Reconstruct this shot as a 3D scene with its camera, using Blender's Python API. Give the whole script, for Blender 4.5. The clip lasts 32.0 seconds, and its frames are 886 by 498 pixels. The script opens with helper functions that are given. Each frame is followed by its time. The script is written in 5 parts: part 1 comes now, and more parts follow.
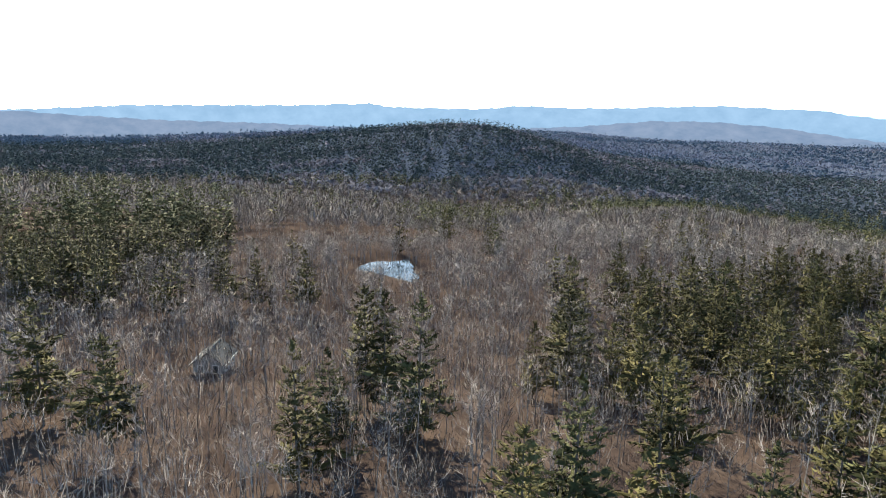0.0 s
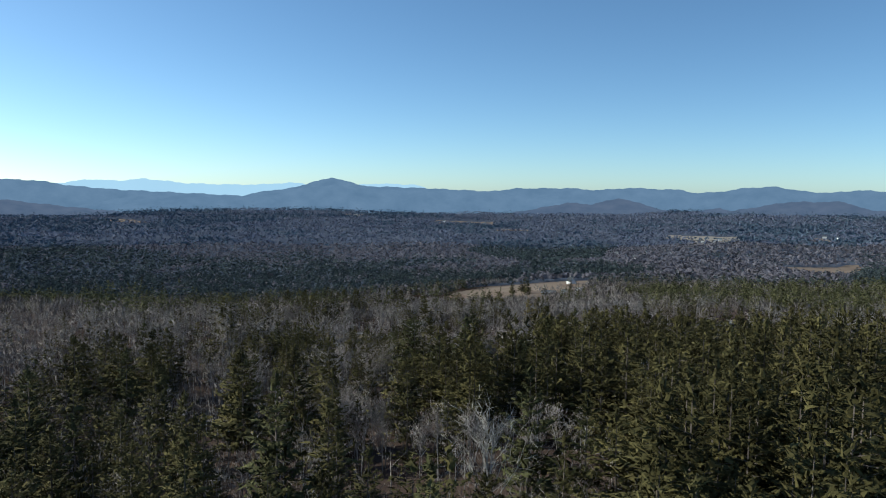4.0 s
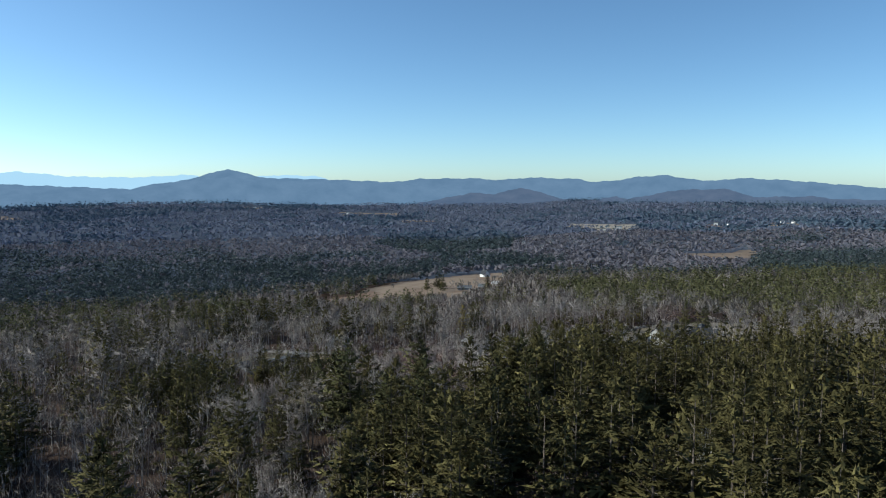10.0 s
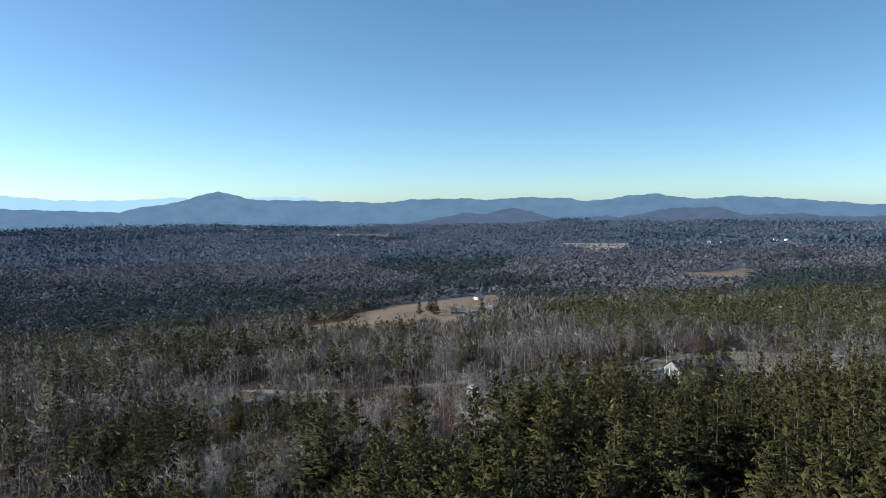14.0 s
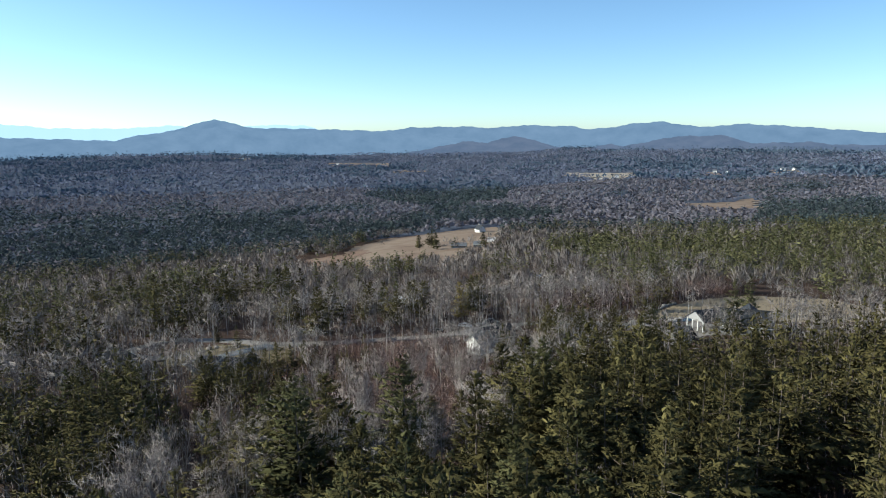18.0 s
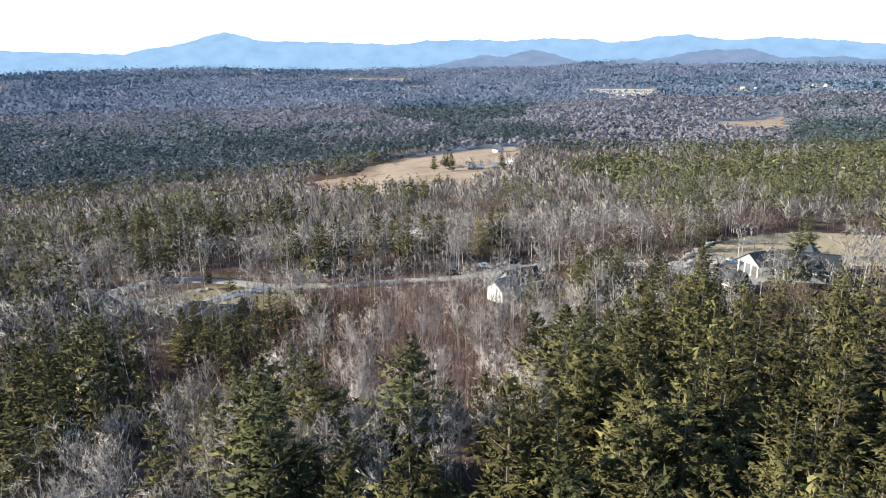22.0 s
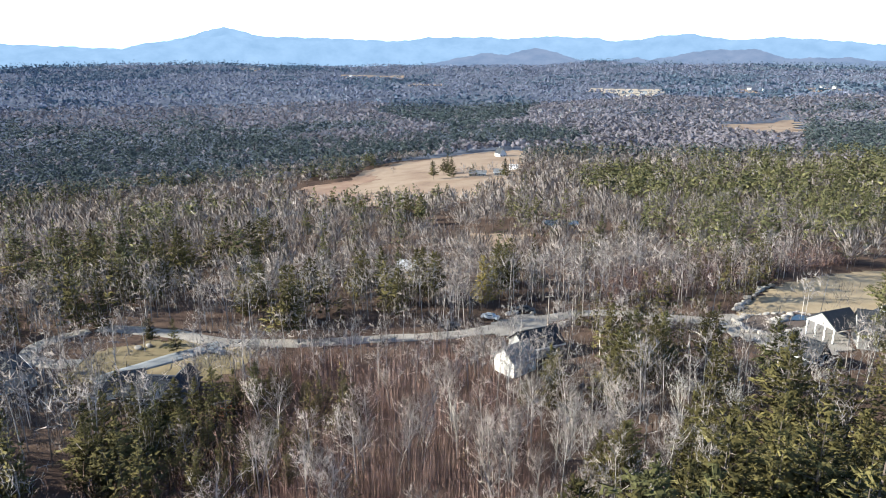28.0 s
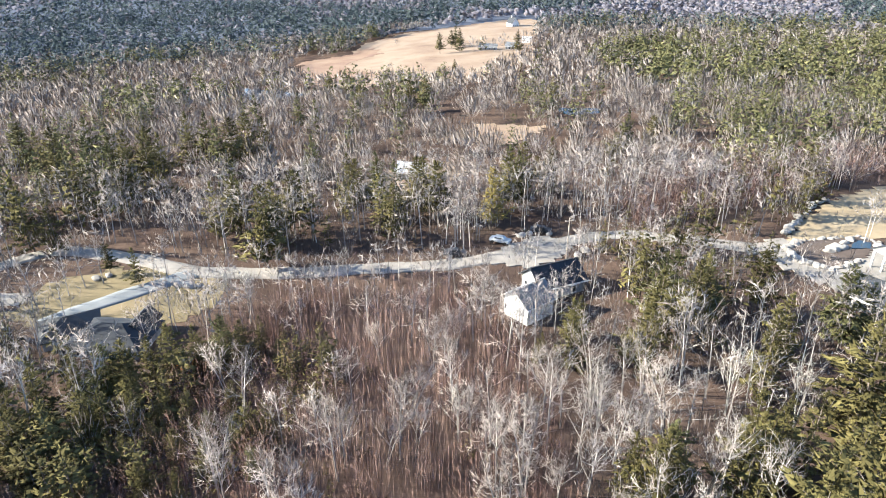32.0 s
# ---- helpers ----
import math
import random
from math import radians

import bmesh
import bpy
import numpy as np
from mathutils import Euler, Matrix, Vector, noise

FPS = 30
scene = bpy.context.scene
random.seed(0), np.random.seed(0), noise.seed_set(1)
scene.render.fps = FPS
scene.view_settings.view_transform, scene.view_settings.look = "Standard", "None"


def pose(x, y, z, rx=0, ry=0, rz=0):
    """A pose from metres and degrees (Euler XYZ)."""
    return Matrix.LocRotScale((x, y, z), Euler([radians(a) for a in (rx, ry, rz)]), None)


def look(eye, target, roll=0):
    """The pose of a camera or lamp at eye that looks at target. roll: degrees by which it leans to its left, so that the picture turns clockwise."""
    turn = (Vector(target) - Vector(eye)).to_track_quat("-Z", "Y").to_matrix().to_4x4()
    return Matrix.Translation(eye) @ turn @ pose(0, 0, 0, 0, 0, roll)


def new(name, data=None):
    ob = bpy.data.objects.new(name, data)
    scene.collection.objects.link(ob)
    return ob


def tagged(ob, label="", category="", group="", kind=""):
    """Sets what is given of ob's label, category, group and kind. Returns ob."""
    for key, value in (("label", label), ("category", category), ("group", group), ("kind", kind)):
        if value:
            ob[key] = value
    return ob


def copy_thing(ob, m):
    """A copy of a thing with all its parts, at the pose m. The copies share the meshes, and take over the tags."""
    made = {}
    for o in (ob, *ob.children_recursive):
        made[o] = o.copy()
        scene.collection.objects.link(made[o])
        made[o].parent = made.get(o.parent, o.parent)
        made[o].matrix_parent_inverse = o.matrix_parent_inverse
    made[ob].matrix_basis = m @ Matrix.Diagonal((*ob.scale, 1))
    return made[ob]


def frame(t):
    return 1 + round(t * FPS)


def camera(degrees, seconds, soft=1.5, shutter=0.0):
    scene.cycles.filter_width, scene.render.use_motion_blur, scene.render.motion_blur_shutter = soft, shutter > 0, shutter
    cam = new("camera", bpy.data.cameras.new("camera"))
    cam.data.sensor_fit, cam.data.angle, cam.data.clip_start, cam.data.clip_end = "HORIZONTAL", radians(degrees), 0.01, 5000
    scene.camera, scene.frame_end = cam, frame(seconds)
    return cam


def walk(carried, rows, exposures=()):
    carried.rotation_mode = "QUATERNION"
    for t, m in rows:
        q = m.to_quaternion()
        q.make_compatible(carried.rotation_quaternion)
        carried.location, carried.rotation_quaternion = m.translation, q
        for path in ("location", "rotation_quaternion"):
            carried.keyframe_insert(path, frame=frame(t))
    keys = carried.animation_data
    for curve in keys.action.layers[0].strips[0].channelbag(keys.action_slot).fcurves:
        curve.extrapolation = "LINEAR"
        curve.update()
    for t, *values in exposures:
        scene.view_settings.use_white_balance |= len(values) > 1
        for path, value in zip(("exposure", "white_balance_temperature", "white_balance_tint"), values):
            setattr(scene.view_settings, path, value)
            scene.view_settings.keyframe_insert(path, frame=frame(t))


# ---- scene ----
cam = camera(64.2, 32.0, soft=1.0)
PATH = [
    (0, look((27.15, -3.53, 61.68), (-57.14, 46.67, 42.28), 1.18)),
    (0.5, look((22.97, -2.23, 61.51), (-53.23, 61.91, 52.67), 1.11)),
    (1, look((18.88, -0.80, 61.37), (-44.69, 75.91, 52.81), 1.09)),
    (1.5, look((14.95, 0.87, 61.27), (-35.22, 86.96, 52.90), 0.97)),
    (2, look((11.29, 2.89, 61.22), (-24.74, 95.81, 52.98), 0.85)),
    (2.5, look((7.90, 5.25, 61.18), (-15.08, 102.23, 53.04), 0.78)),
    (3, look((4.85, 7.96, 61.17), (-8.73, 106.70, 53.06), 0.69)),
    (3.5, look((2.24, 11.01, 61.20), (-5.04, 110.42, 53.07), 0.70)),
    (4, look((0.00, 14.30, 61.26), (-2.96, 113.92, 53.11), 0.64)),
    (4.5, look((-1.89, 17.76, 61.30), (-4.40, 117.39, 53.03), 0.65)),
    (6.5, look((-6.65, 32.51, 61.38), (-8.47, 132.10, 52.56), 0.57)),
    (7, look((-7.37, 36.13, 61.47), (-8.11, 135.74, 52.64), 0.35)),
    (7.5, look((-7.83, 39.64, 61.55), (-7.37, 139.24, 52.63), 0.32)),
    (8, look((-8.16, 42.98, 61.59), (-6.51, 142.56, 52.50), 0.28)),
    (8.5, look((-8.44, 46.09, 61.60), (-5.69, 145.63, 52.39), 0.23)),
    (9, look((-8.62, 48.92, 61.64), (-4.89, 148.42, 52.38), 0.17)),
    (9.5, look((-8.72, 51.56, 61.73), (-1.13, 150.84, 52.37), 0.20)),
    (10, look((-8.80, 54.11, 61.89), (1.97, 153.08, 52.52), 0.12)),
    (10.5, look((-8.85, 56.60, 62.06), (1.88, 155.58, 52.67), 0.04)),
    (11, look((-8.86, 59.13, 62.21), (1.88, 158.11, 52.86), -0.04)),
    (11.5, look((-8.79, 61.74, 62.34), (2.41, 160.67, 52.98), -0.14)),
    (12, look((-8.65, 64.44, 62.42), (2.90, 163.33, 53.01), -0.16)),
    (12.5, look((-8.47, 67.20, 62.42), (3.52, 166.03, 53.02), -0.20)),
    (13, look((-8.20, 69.95, 62.36), (3.75, 168.81, 53.17), -0.25)),
    (13.5, look((-7.86, 72.76, 62.28), (4.12, 171.82, 55.78), -0.39)),
    (15.5, look((-6.08, 86.00, 62.83), (5.88, 184.93, 54.47), -0.44)),
    (16, look((-5.56, 89.32, 62.91), (6.37, 188.10, 52.82), -0.54)),
    (16.5, look((-4.96, 92.62, 62.94), (6.83, 191.24, 51.31), -0.45)),
    (17, look((-4.35, 95.89, 62.94), (7.39, 194.31, 49.70), -0.35)),
    (17.5, look((-3.77, 99.13, 62.92), (7.87, 197.33, 48.05), -0.35)),
    (18, look((-3.28, 102.35, 62.86), (8.36, 200.29, 46.37), -0.40)),
    (18.5, look((-2.95, 105.54, 62.78), (8.61, 203.22, 44.77), -0.48)),
    (19, look((-2.71, 108.71, 62.66), (8.77, 206.12, 43.22), -0.58)),
    (19.5, look((-2.44, 111.86, 62.51), (8.94, 209.01, 41.71), -0.58)),
    (20, look((-2.13, 115.05, 62.34), (9.07, 211.89, 40.06), -0.60)),
    (20.5, look((-1.78, 118.34, 62.20), (8.62, 214.91, 38.41), -0.68)),
    (21, look((-1.43, 121.75, 62.13), (8.19, 218.03, 36.89), -0.59)),
    (21.5, look((-1.11, 125.23, 62.15), (8.05, 221.18, 35.51), -0.44)),
    (22, look((-0.78, 128.71, 62.21), (8.37, 224.33, 34.39), -0.39)),
    (22.5, look((-0.40, 132.16, 62.30), (8.76, 227.73, 34.32), -0.33)),
    (23, look((0.00, 135.59, 62.40), (9.18, 231.14, 34.35), -0.22)),
    (23.5, look((0.35, 138.98, 62.50), (9.54, 234.52, 34.41), -0.26)),
    (24, look((0.65, 142.30, 62.60), (9.86, 237.82, 34.47), -0.23)),
    (24.5, look((0.93, 145.51, 62.74), (10.15, 241.01, 34.53), -0.11)),
    (25, look((1.23, 148.66, 62.89), (10.51, 244.13, 34.63), 0.01)),
    (25.5, look((1.48, 151.78, 63.03), (10.80, 247.26, 34.79), 0.04)),
    (27.5, look((3.09, 164.31, 63.19), (12.38, 259.82, 35.05), 0.12)),
    (28, look((3.60, 167.43, 63.28), (12.80, 262.93, 35.09), 0.17)),
    (28.5, look((4.08, 170.52, 63.42), (13.23, 266.03, 35.22), 0.17)),
    (29, look((4.57, 173.59, 63.60), (13.67, 268.98, 35.00), 0.20)),
    (29.5, look((5.07, 176.67, 63.80), (14.06, 271.24, 32.56), 0.16)),
    (30, look((5.57, 179.78, 64.00), (14.36, 273.37, 29.87), 0.10)),
    (30.5, look((6.03, 182.92, 64.18), (14.70, 275.43, 27.22), 0.07)),
    (31, look((6.45, 186.12, 64.34), (14.96, 277.50, 24.62), 0.04)),
    (31.5, look((6.84, 189.38, 64.47), (14.86, 279.56, 22.00), 0.00)),
    (32, look((7.21, 192.68, 64.58), (14.63, 281.64, 19.51), -0.03)),
]
EXPOSURES = [(0, 1.75, 6400, 2), (0.5, 0.75, 6000, 2), (1, 0.05, 5750, 0), (2, 0.25, 5700, 0), (13, 0.46, 5700, 0), (16, 0.58, 5750, 1), (19, 1.05, 6000, 2), (22, 1.85, 6100, 4), (28, 1.85, 6150, 5), (30, 2.2, 6200, 5), (32, 2.5, 6250, 6)]
walk(cam, PATH, EXPOSURES)

# ---- light ----
SUN_TURN, SUN_HEIGHT = 76.0, 23.0      # degrees to the left of +y, and above the horizon


def sky_and_sun():
    world = bpy.data.worlds.new("sky")
    scene.world = world
    world.use_nodes = True
    nt = world.node_tree
    nt.nodes.clear()
    sky = nt.nodes.new("ShaderNodeTexSky")
    sky.sky_type = "NISHITA"
    sky.sun_disc = False
    sky.sun_elevation = radians(SUN_HEIGHT)
    sky.sun_rotation = radians(-SUN_TURN)
    sky.altitude = 600
    sky.air_density, sky.dust_density, sky.ozone_density = 0.7, 0.5, 1.8
    bg = nt.nodes.new("ShaderNodeBackground")
    bg.inputs["Strength"].default_value = 0.113
    out = nt.nodes.new("ShaderNodeOutputWorld")
    tint = nt.nodes.new("ShaderNodeMix")
    tint.data_type, tint.blend_type = "RGBA", "MULTIPLY"
    tint.inputs[0].default_value = 1.0
    tint.inputs[7].default_value = (0.9, 0.96, 0.96, 1)
    nt.links.new(sky.outputs[0], tint.inputs[6])
    nt.links.new(tint.outputs[2], bg.inputs[0])
    nt.links.new(bg.outputs[0], out.inputs[0])
    sun = new("sun", bpy.data.lights.new("sun", "SUN"))
    sun.data.energy, sun.data.angle, sun.data.color = 5.0, radians(0.5), (1.0, 0.9, 0.75)
    a, e = radians(SUN_TURN), radians(SUN_HEIGHT)
    at = Vector((-math.sin(a) * math.cos(e), math.cos(a) * math.cos(e), math.sin(e)))
    sun.matrix_world = look(at * 300, (0, 0, 0))


sky_and_sun()


# ---- materials ----
def material(name, stops, scale=1.0, rough=0.9, fine=6.0, by="noise", bump=0.0, metal=0.0, glow=0.0, spread=0.25, shine=0.25, single=0.75, cover=1.0):
    """Colour ramp over stops, driven by noise in world metres, by each island or by each object, with finer grain on top."""
    m = bpy.data.materials.new(name)
    m.use_nodes = True
    nt = m.node_tree
    b = nt.nodes["Principled BSDF"]
    b.inputs["Roughness"].default_value = rough
    b.inputs["Metallic"].default_value = metal
    b.inputs["Specular IOR Level"].default_value = shine
    b.inputs["Alpha"].default_value = cover
    geo = nt.nodes.new("ShaderNodeNewGeometry")
    ramp = nt.nodes.new("ShaderNodeValToRGB")
    els = ramp.color_ramp.elements
    while len(els) < len(stops):
        els.new(0.5)
    for i, c in enumerate(stops):
        els[i].position = i / max(1, len(stops) - 1)
        els[i].color = (*c, 1)

    def wave(s, detail=3.0):
        n = nt.nodes.new("ShaderNodeTexNoise")
        n.inputs["Scale"].default_value = s
        n.inputs["Detail"].default_value = detail
        nt.links.new(geo.outputs["Position"], n.inputs["Vector"])
        return n.outputs["Fac"]

    def mixed(a, c, f):
        k = nt.nodes.new("ShaderNodeMath")
        k.operation = "MULTIPLY_ADD"
        k.inputs[1].default_value = f
        nt.links.new(a, k.inputs[0])
        k.inputs[2].default_value = 0
        if c is not None:
            nt.links.new(c, k.inputs[2])
        return k.outputs[0]

    if by == "island":
        far = nt.nodes.new("ShaderNodeMapRange")
        far.inputs["From Min"].default_value, far.inputs["From Max"].default_value = 0.5 - spread, 0.5 + spread
        nt.links.new(wave(scale, 2.0), far.inputs["Value"])
        a = mixed(geo.outputs["Random Per Island"], None, single)
        a = mixed(far.outputs[0], a, 1.0 - single)
    elif by == "object":
        info = nt.nodes.new("ShaderNodeObjectInfo")
        a = mixed(info.outputs["Random"], None, 0.7)
        a = mixed(wave(scale), a, 0.35)
    else:
        far = nt.nodes.new("ShaderNodeMapRange")
        far.inputs["From Min"].default_value, far.inputs["From Max"].default_value = 0.5 - spread, 0.5 + spread
        nt.links.new(wave(scale, 4.0), far.inputs["Value"])
        a = mixed(far.outputs[0], None, 0.7)
        a = mixed(wave(scale * fine), a, 0.35)
    nt.links.new(a, ramp.inputs[0])
    # glow, for the hazed hills: black base, the ramp is emitted instead
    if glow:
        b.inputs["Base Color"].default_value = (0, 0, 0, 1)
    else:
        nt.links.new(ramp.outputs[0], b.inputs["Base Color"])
    if bump:
        bp = nt.nodes.new("ShaderNodeBump")
        bp.inputs["Strength"].default_value = bump
        bp.inputs["Distance"].default_value = 0.3
        nt.links.new(wave(scale * fine), bp.inputs["Height"])
        nt.links.new(bp.outputs[0], b.inputs["Normal"])
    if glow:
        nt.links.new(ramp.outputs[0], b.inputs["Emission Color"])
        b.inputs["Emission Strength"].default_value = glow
    return m


LITTER = material("leaf_litter", [(0.03, 0.022, 0.019), (0.052, 0.037, 0.031), (0.085, 0.06, 0.047), (0.045, 0.035, 0.028)], 0.08, 0.95, 12, bump=0.5, shine=0.0)
# distance haze mixed into the colour: bluer and paler than LITTER
VALLEY_FLOOR = material("distant_floor_hazed", [(0.06, 0.072, 0.098), (0.088, 0.1, 0.13), (0.115, 0.126, 0.158)], 0.006, 0.95, 14, shine=0.0)
BARK = material("grey_bark", [(0.12, 0.105, 0.096), (0.26, 0.235, 0.217), (0.47, 0.435, 0.41)], 0.6, 0.9, 5, by="island")
PALE_BARK = material("pale_birch_bark", [(0.246, 0.2214, 0.1927), (0.3526, 0.328, 0.2952), (0.4592, 0.4346, 0.3936)], 0.6, 0.85, 5, by="island")
TWIG = material("bare_twigs", [(0.11, 0.092, 0.083), (0.255, 0.222, 0.203), (0.45, 0.41, 0.385)], 0.13, 0.9, 8, by="island", single=0.15, spread=0.18, shine=0.0)
SLOPE_TWIG = material("slope_bare_twigs", [(0.105, 0.088, 0.083), (0.205, 0.182, 0.174), (0.31, 0.283, 0.273)], 0.1, 0.9, 8, by="island", single=0.06, spread=0.2, shine=0.0, cover=0.72)
FINE_TWIG = material("fine_twig_sprays", [(0.115, 0.097, 0.09), (0.25, 0.221, 0.208), (0.38, 0.347, 0.334)], 0.13, 0.9, 8, by="island", single=0.1, spread=0.2, shine=0.0, cover=0.72)
SAPLING = material("red_brown_saplings", [(0.14, 0.085, 0.076), (0.215, 0.142, 0.128), (0.3, 0.225, 0.208)], 0.06, 0.9, 8, by="island", single=0.2, shine=0.0, cover=0.6)
PINE_BARK = material("pine_bark", [(0.06, 0.05, 0.042), (0.16, 0.13, 0.11)], 1.2, 0.95, 5, by="island")
NEEDLES = material("pine_needles", [(0.02, 0.0185, 0.008), (0.068, 0.0595, 0.0245), (0.135, 0.117, 0.047)], 0.16, 0.85, 5, by="island", shine=0.03, single=0.15, spread=0.2)
PLUMES = material("grey_green_needles", [(0.026, 0.026, 0.0115), (0.064, 0.063, 0.028), (0.122, 0.118, 0.053)], 0.12, 0.85, 5, by="island", shine=0.03, single=0.18, spread=0.2)
HILL_NEEDLES = material("hillside_pine_needles", [(0.038, 0.038, 0.0175), (0.088, 0.086, 0.041), (0.155, 0.148, 0.073)], 0.12, 0.85, 5, by="island", shine=0.03, single=0.15, spread=0.2)
YELLOWED = material("yellowed_needles", [(0.10, 0.075, 0.02), (0.17, 0.13, 0.03), (0.2, 0.16, 0.06)], 0.4, 0.8, 5, by="island")
# twigs and needles with aerial haze tinted in, the VALLEY pair bluest
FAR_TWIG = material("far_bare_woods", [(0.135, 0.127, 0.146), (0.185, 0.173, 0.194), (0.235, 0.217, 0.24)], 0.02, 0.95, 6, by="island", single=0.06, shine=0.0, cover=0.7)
FAR_NEEDLES = material("far_evergreens_hazed", [(0.038, 0.05, 0.053), (0.053, 0.067, 0.068), (0.072, 0.086, 0.082)], 0.02, 0.9, 6, by="island", single=0.06, shine=0.0)
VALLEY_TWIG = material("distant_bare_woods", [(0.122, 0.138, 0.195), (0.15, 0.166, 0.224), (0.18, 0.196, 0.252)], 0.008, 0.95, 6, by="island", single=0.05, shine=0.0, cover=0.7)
VALLEY_NEEDLES = material("distant_evergreens_hazed", [(0.066, 0.095, 0.135), (0.084, 0.115, 0.153), (0.1, 0.132, 0.168)], 0.008, 0.9, 6, by="island", single=0.05, shine=0.0)
GRASS = material("dry_grass", [(0.088, 0.052, 0.035), (0.165, 0.112, 0.076), (0.215, 0.16, 0.113), (0.13, 0.085, 0.057)], 0.035, 0.95, 14, bump=0.2)
GRAVEL = material("pale_gravel", [(0.13, 0.12, 0.108), (0.19, 0.175, 0.158), (0.25, 0.232, 0.21)], 0.3, 0.95, 12, bump=0.2)
ROUGH_GRASS = material("red_brown_weeds", [(0.108, 0.0612, 0.0405), (0.162, 0.1008, 0.0675), (0.216, 0.153, 0.1035)], 0.06, 0.95, 14, bump=0.3)
PALE_GRASS = material("pale_stubble", [(0.2262, 0.1911, 0.1521), (0.2886, 0.2457, 0.195)], 0.02, 0.95, 10)
TAN_LAWN = material("tan_lawn", [(0.125, 0.092, 0.054), (0.195, 0.15, 0.093), (0.25, 0.198, 0.128), (0.165, 0.12, 0.073)], 0.07, 0.95, 14, bump=0.2)
LAWN = material("winter_lawn", [(0.09, 0.073, 0.038), (0.138, 0.108, 0.058), (0.19, 0.145, 0.085)], 0.12, 0.95, 14, bump=0.2)
ASPHALT = material("grey_drive", [(0.10, 0.11, 0.12), (0.16, 0.17, 0.18)], 0.3, 0.9, 12)
WATER = material("pond_water", [(0.02, 0.035, 0.05), (0.03, 0.05, 0.07)], 0.1, 0.06, 4)


# ---- the lie of the land ----
CENTRE = (0.0, 100.0)
LAND = [
    (30, 0, 24), (0, 60, 24), (27, -80, 26), (110, 0, 26), (30, 125, 20), (60, 125, 22), (23, 168, 14), (2, 208, 8),
    (-37, 127, 12), (-75, 177, 4), (-104, 65, 9), (-60, 40, 17), (60, 200, 9), (130, 150, 18), (-75, 116, 9),
]
LAND += [
    (-5, 312, -1), (-41, 319, -1), (29, 319, 0), (26, 283, 0), (92, 292, 3), (111, 328, 3), (-48, 299, -2), (-31, 289, -2),
    (-18, 335, -3), (-10, 400, -11), (-30, 540, -28), (0, 650, -45), (-25, 800, -61), (140, 940, -58), (60, 870, -58),
]
LAND += [
    (-250, 700, -62), (-300, 1000, -88), (0, 1200, -82), (656, 1306, -76), (365, 1754, -86), (800, 2146, -70),
    (300, 500, -20), (400, 700, -34), (500, 450, -10), (250, 300, 2), (-320, 420, -14), (-610, 690, -55), (-200, 300, -2),
    (-1080, 740, 28), (-700, 460, -45), (-1500, 1400, -50), (-900, 150, -30), (-400, 150, -6), (-195, 110, 6),
]
LAND += [(2500 * math.sin(radians(a)) + 0, 100 + 2500 * math.cos(radians(a)), z) for a, z in
         ((-110, -40), (-75, -50), (-45, -78), (-15, -92), (10, -88), (35, -60), (60, -40), (100, -30), (150, 0), (200, 0))]
LAND += [(4300 * math.sin(radians(a)) + 0, 100 + 4300 * math.cos(radians(a)), z) for a, z in
         ((-110, -110), (-75, -105), (-45, -70), (-15, -50), (10, -46), (35, -40), (60, -20), (100, 0), (150, 0), (200, 0))]


def warp(x, y):
    dx, dy = np.asarray(x, float) - CENTRE[0], np.asarray(y, float) - CENTRE[1]
    r = np.hypot(dx, dy) + 1e-6
    k = np.log1p(r / 160.0) / r
    return dx * k, dy * k


def bend(d2):
    return d2 * np.log(d2 + 1e-12)


def _land_fit():
    p = np.array(LAND, float)
    u, v = warp(p[:, 0], p[:, 1])
    n = len(p)
    a = np.zeros((n + 3, n + 3))
    a[:n, :n] = bend((u[:, None] - u) ** 2 + (v[:, None] - v) ** 2) + np.eye(n) * 0.02
    a[:n, n:] = np.stack([np.ones(n), u, v], 1)
    a[n:, :n] = a[:n, n:].T
    return u, v, np.linalg.solve(a, np.concatenate([p[:, 2], np.zeros(3)]))


LAND_U, LAND_V, LAND_W = _land_fit()


def rolling(x, y):
    """Low swells, growing with distance."""
    r = np.hypot(x - CENTRE[0], y - CENTRE[1])
    far = np.clip((r - 500) / 1500, 0, 1)
    near = np.clip(r / 200, 0.15, 1) * np.clip((3500 - r) / 1500, 0.2, 1)
    s = np.sin(x / 31 + 1.3 * np.sin(y / 47)) * np.sin(y / 37 + np.sin(x / 53)) * 0.6 * near
    s = s + far * 7 * np.sin(x / 173 + 1.1 * np.sin(y / 211)) * np.sin(y / 190 + 1.7 * np.sin(x / 260))
    return s + far * 9 * np.sin(x / 420 + 2 * np.sin(y / 700)) * np.sin(y / 510 + 0.5)


def raw_height(x, y):
    x, y = np.asarray(x, float), np.asarray(y, float)
    u, v = warp(x, y)
    z = LAND_W[-3] + LAND_W[-2] * u + LAND_W[-1] * v
    for i in range(len(LAND_U)):
        z = z + LAND_W[i] * bend((u - LAND_U[i]) ** 2 + (v - LAND_V[i]) ** 2)
    return z + rolling(x, y)


def spaced(fine_from, fine_to, step, end_from, end_to):
    mid = list(np.arange(fine_from, fine_to + 0.1, step))
    s, p = step, mid[-1]
    while p < end_to:
        s *= 1.09
        p += min(s, 90)
        mid.append(p)
    s, p = step, mid[0]
    while p > end_from:
        s *= 1.09
        p -= min(s, 90)
        mid.insert(0, p)
    return np.array(mid)


GX = spaced(-170, 190, 5, -5000, 5000)
GY = spaced(-60, 430, 5, -3000, 5000)
GZ = raw_height(*np.meshgrid(GX, GY, indexing="ij"))
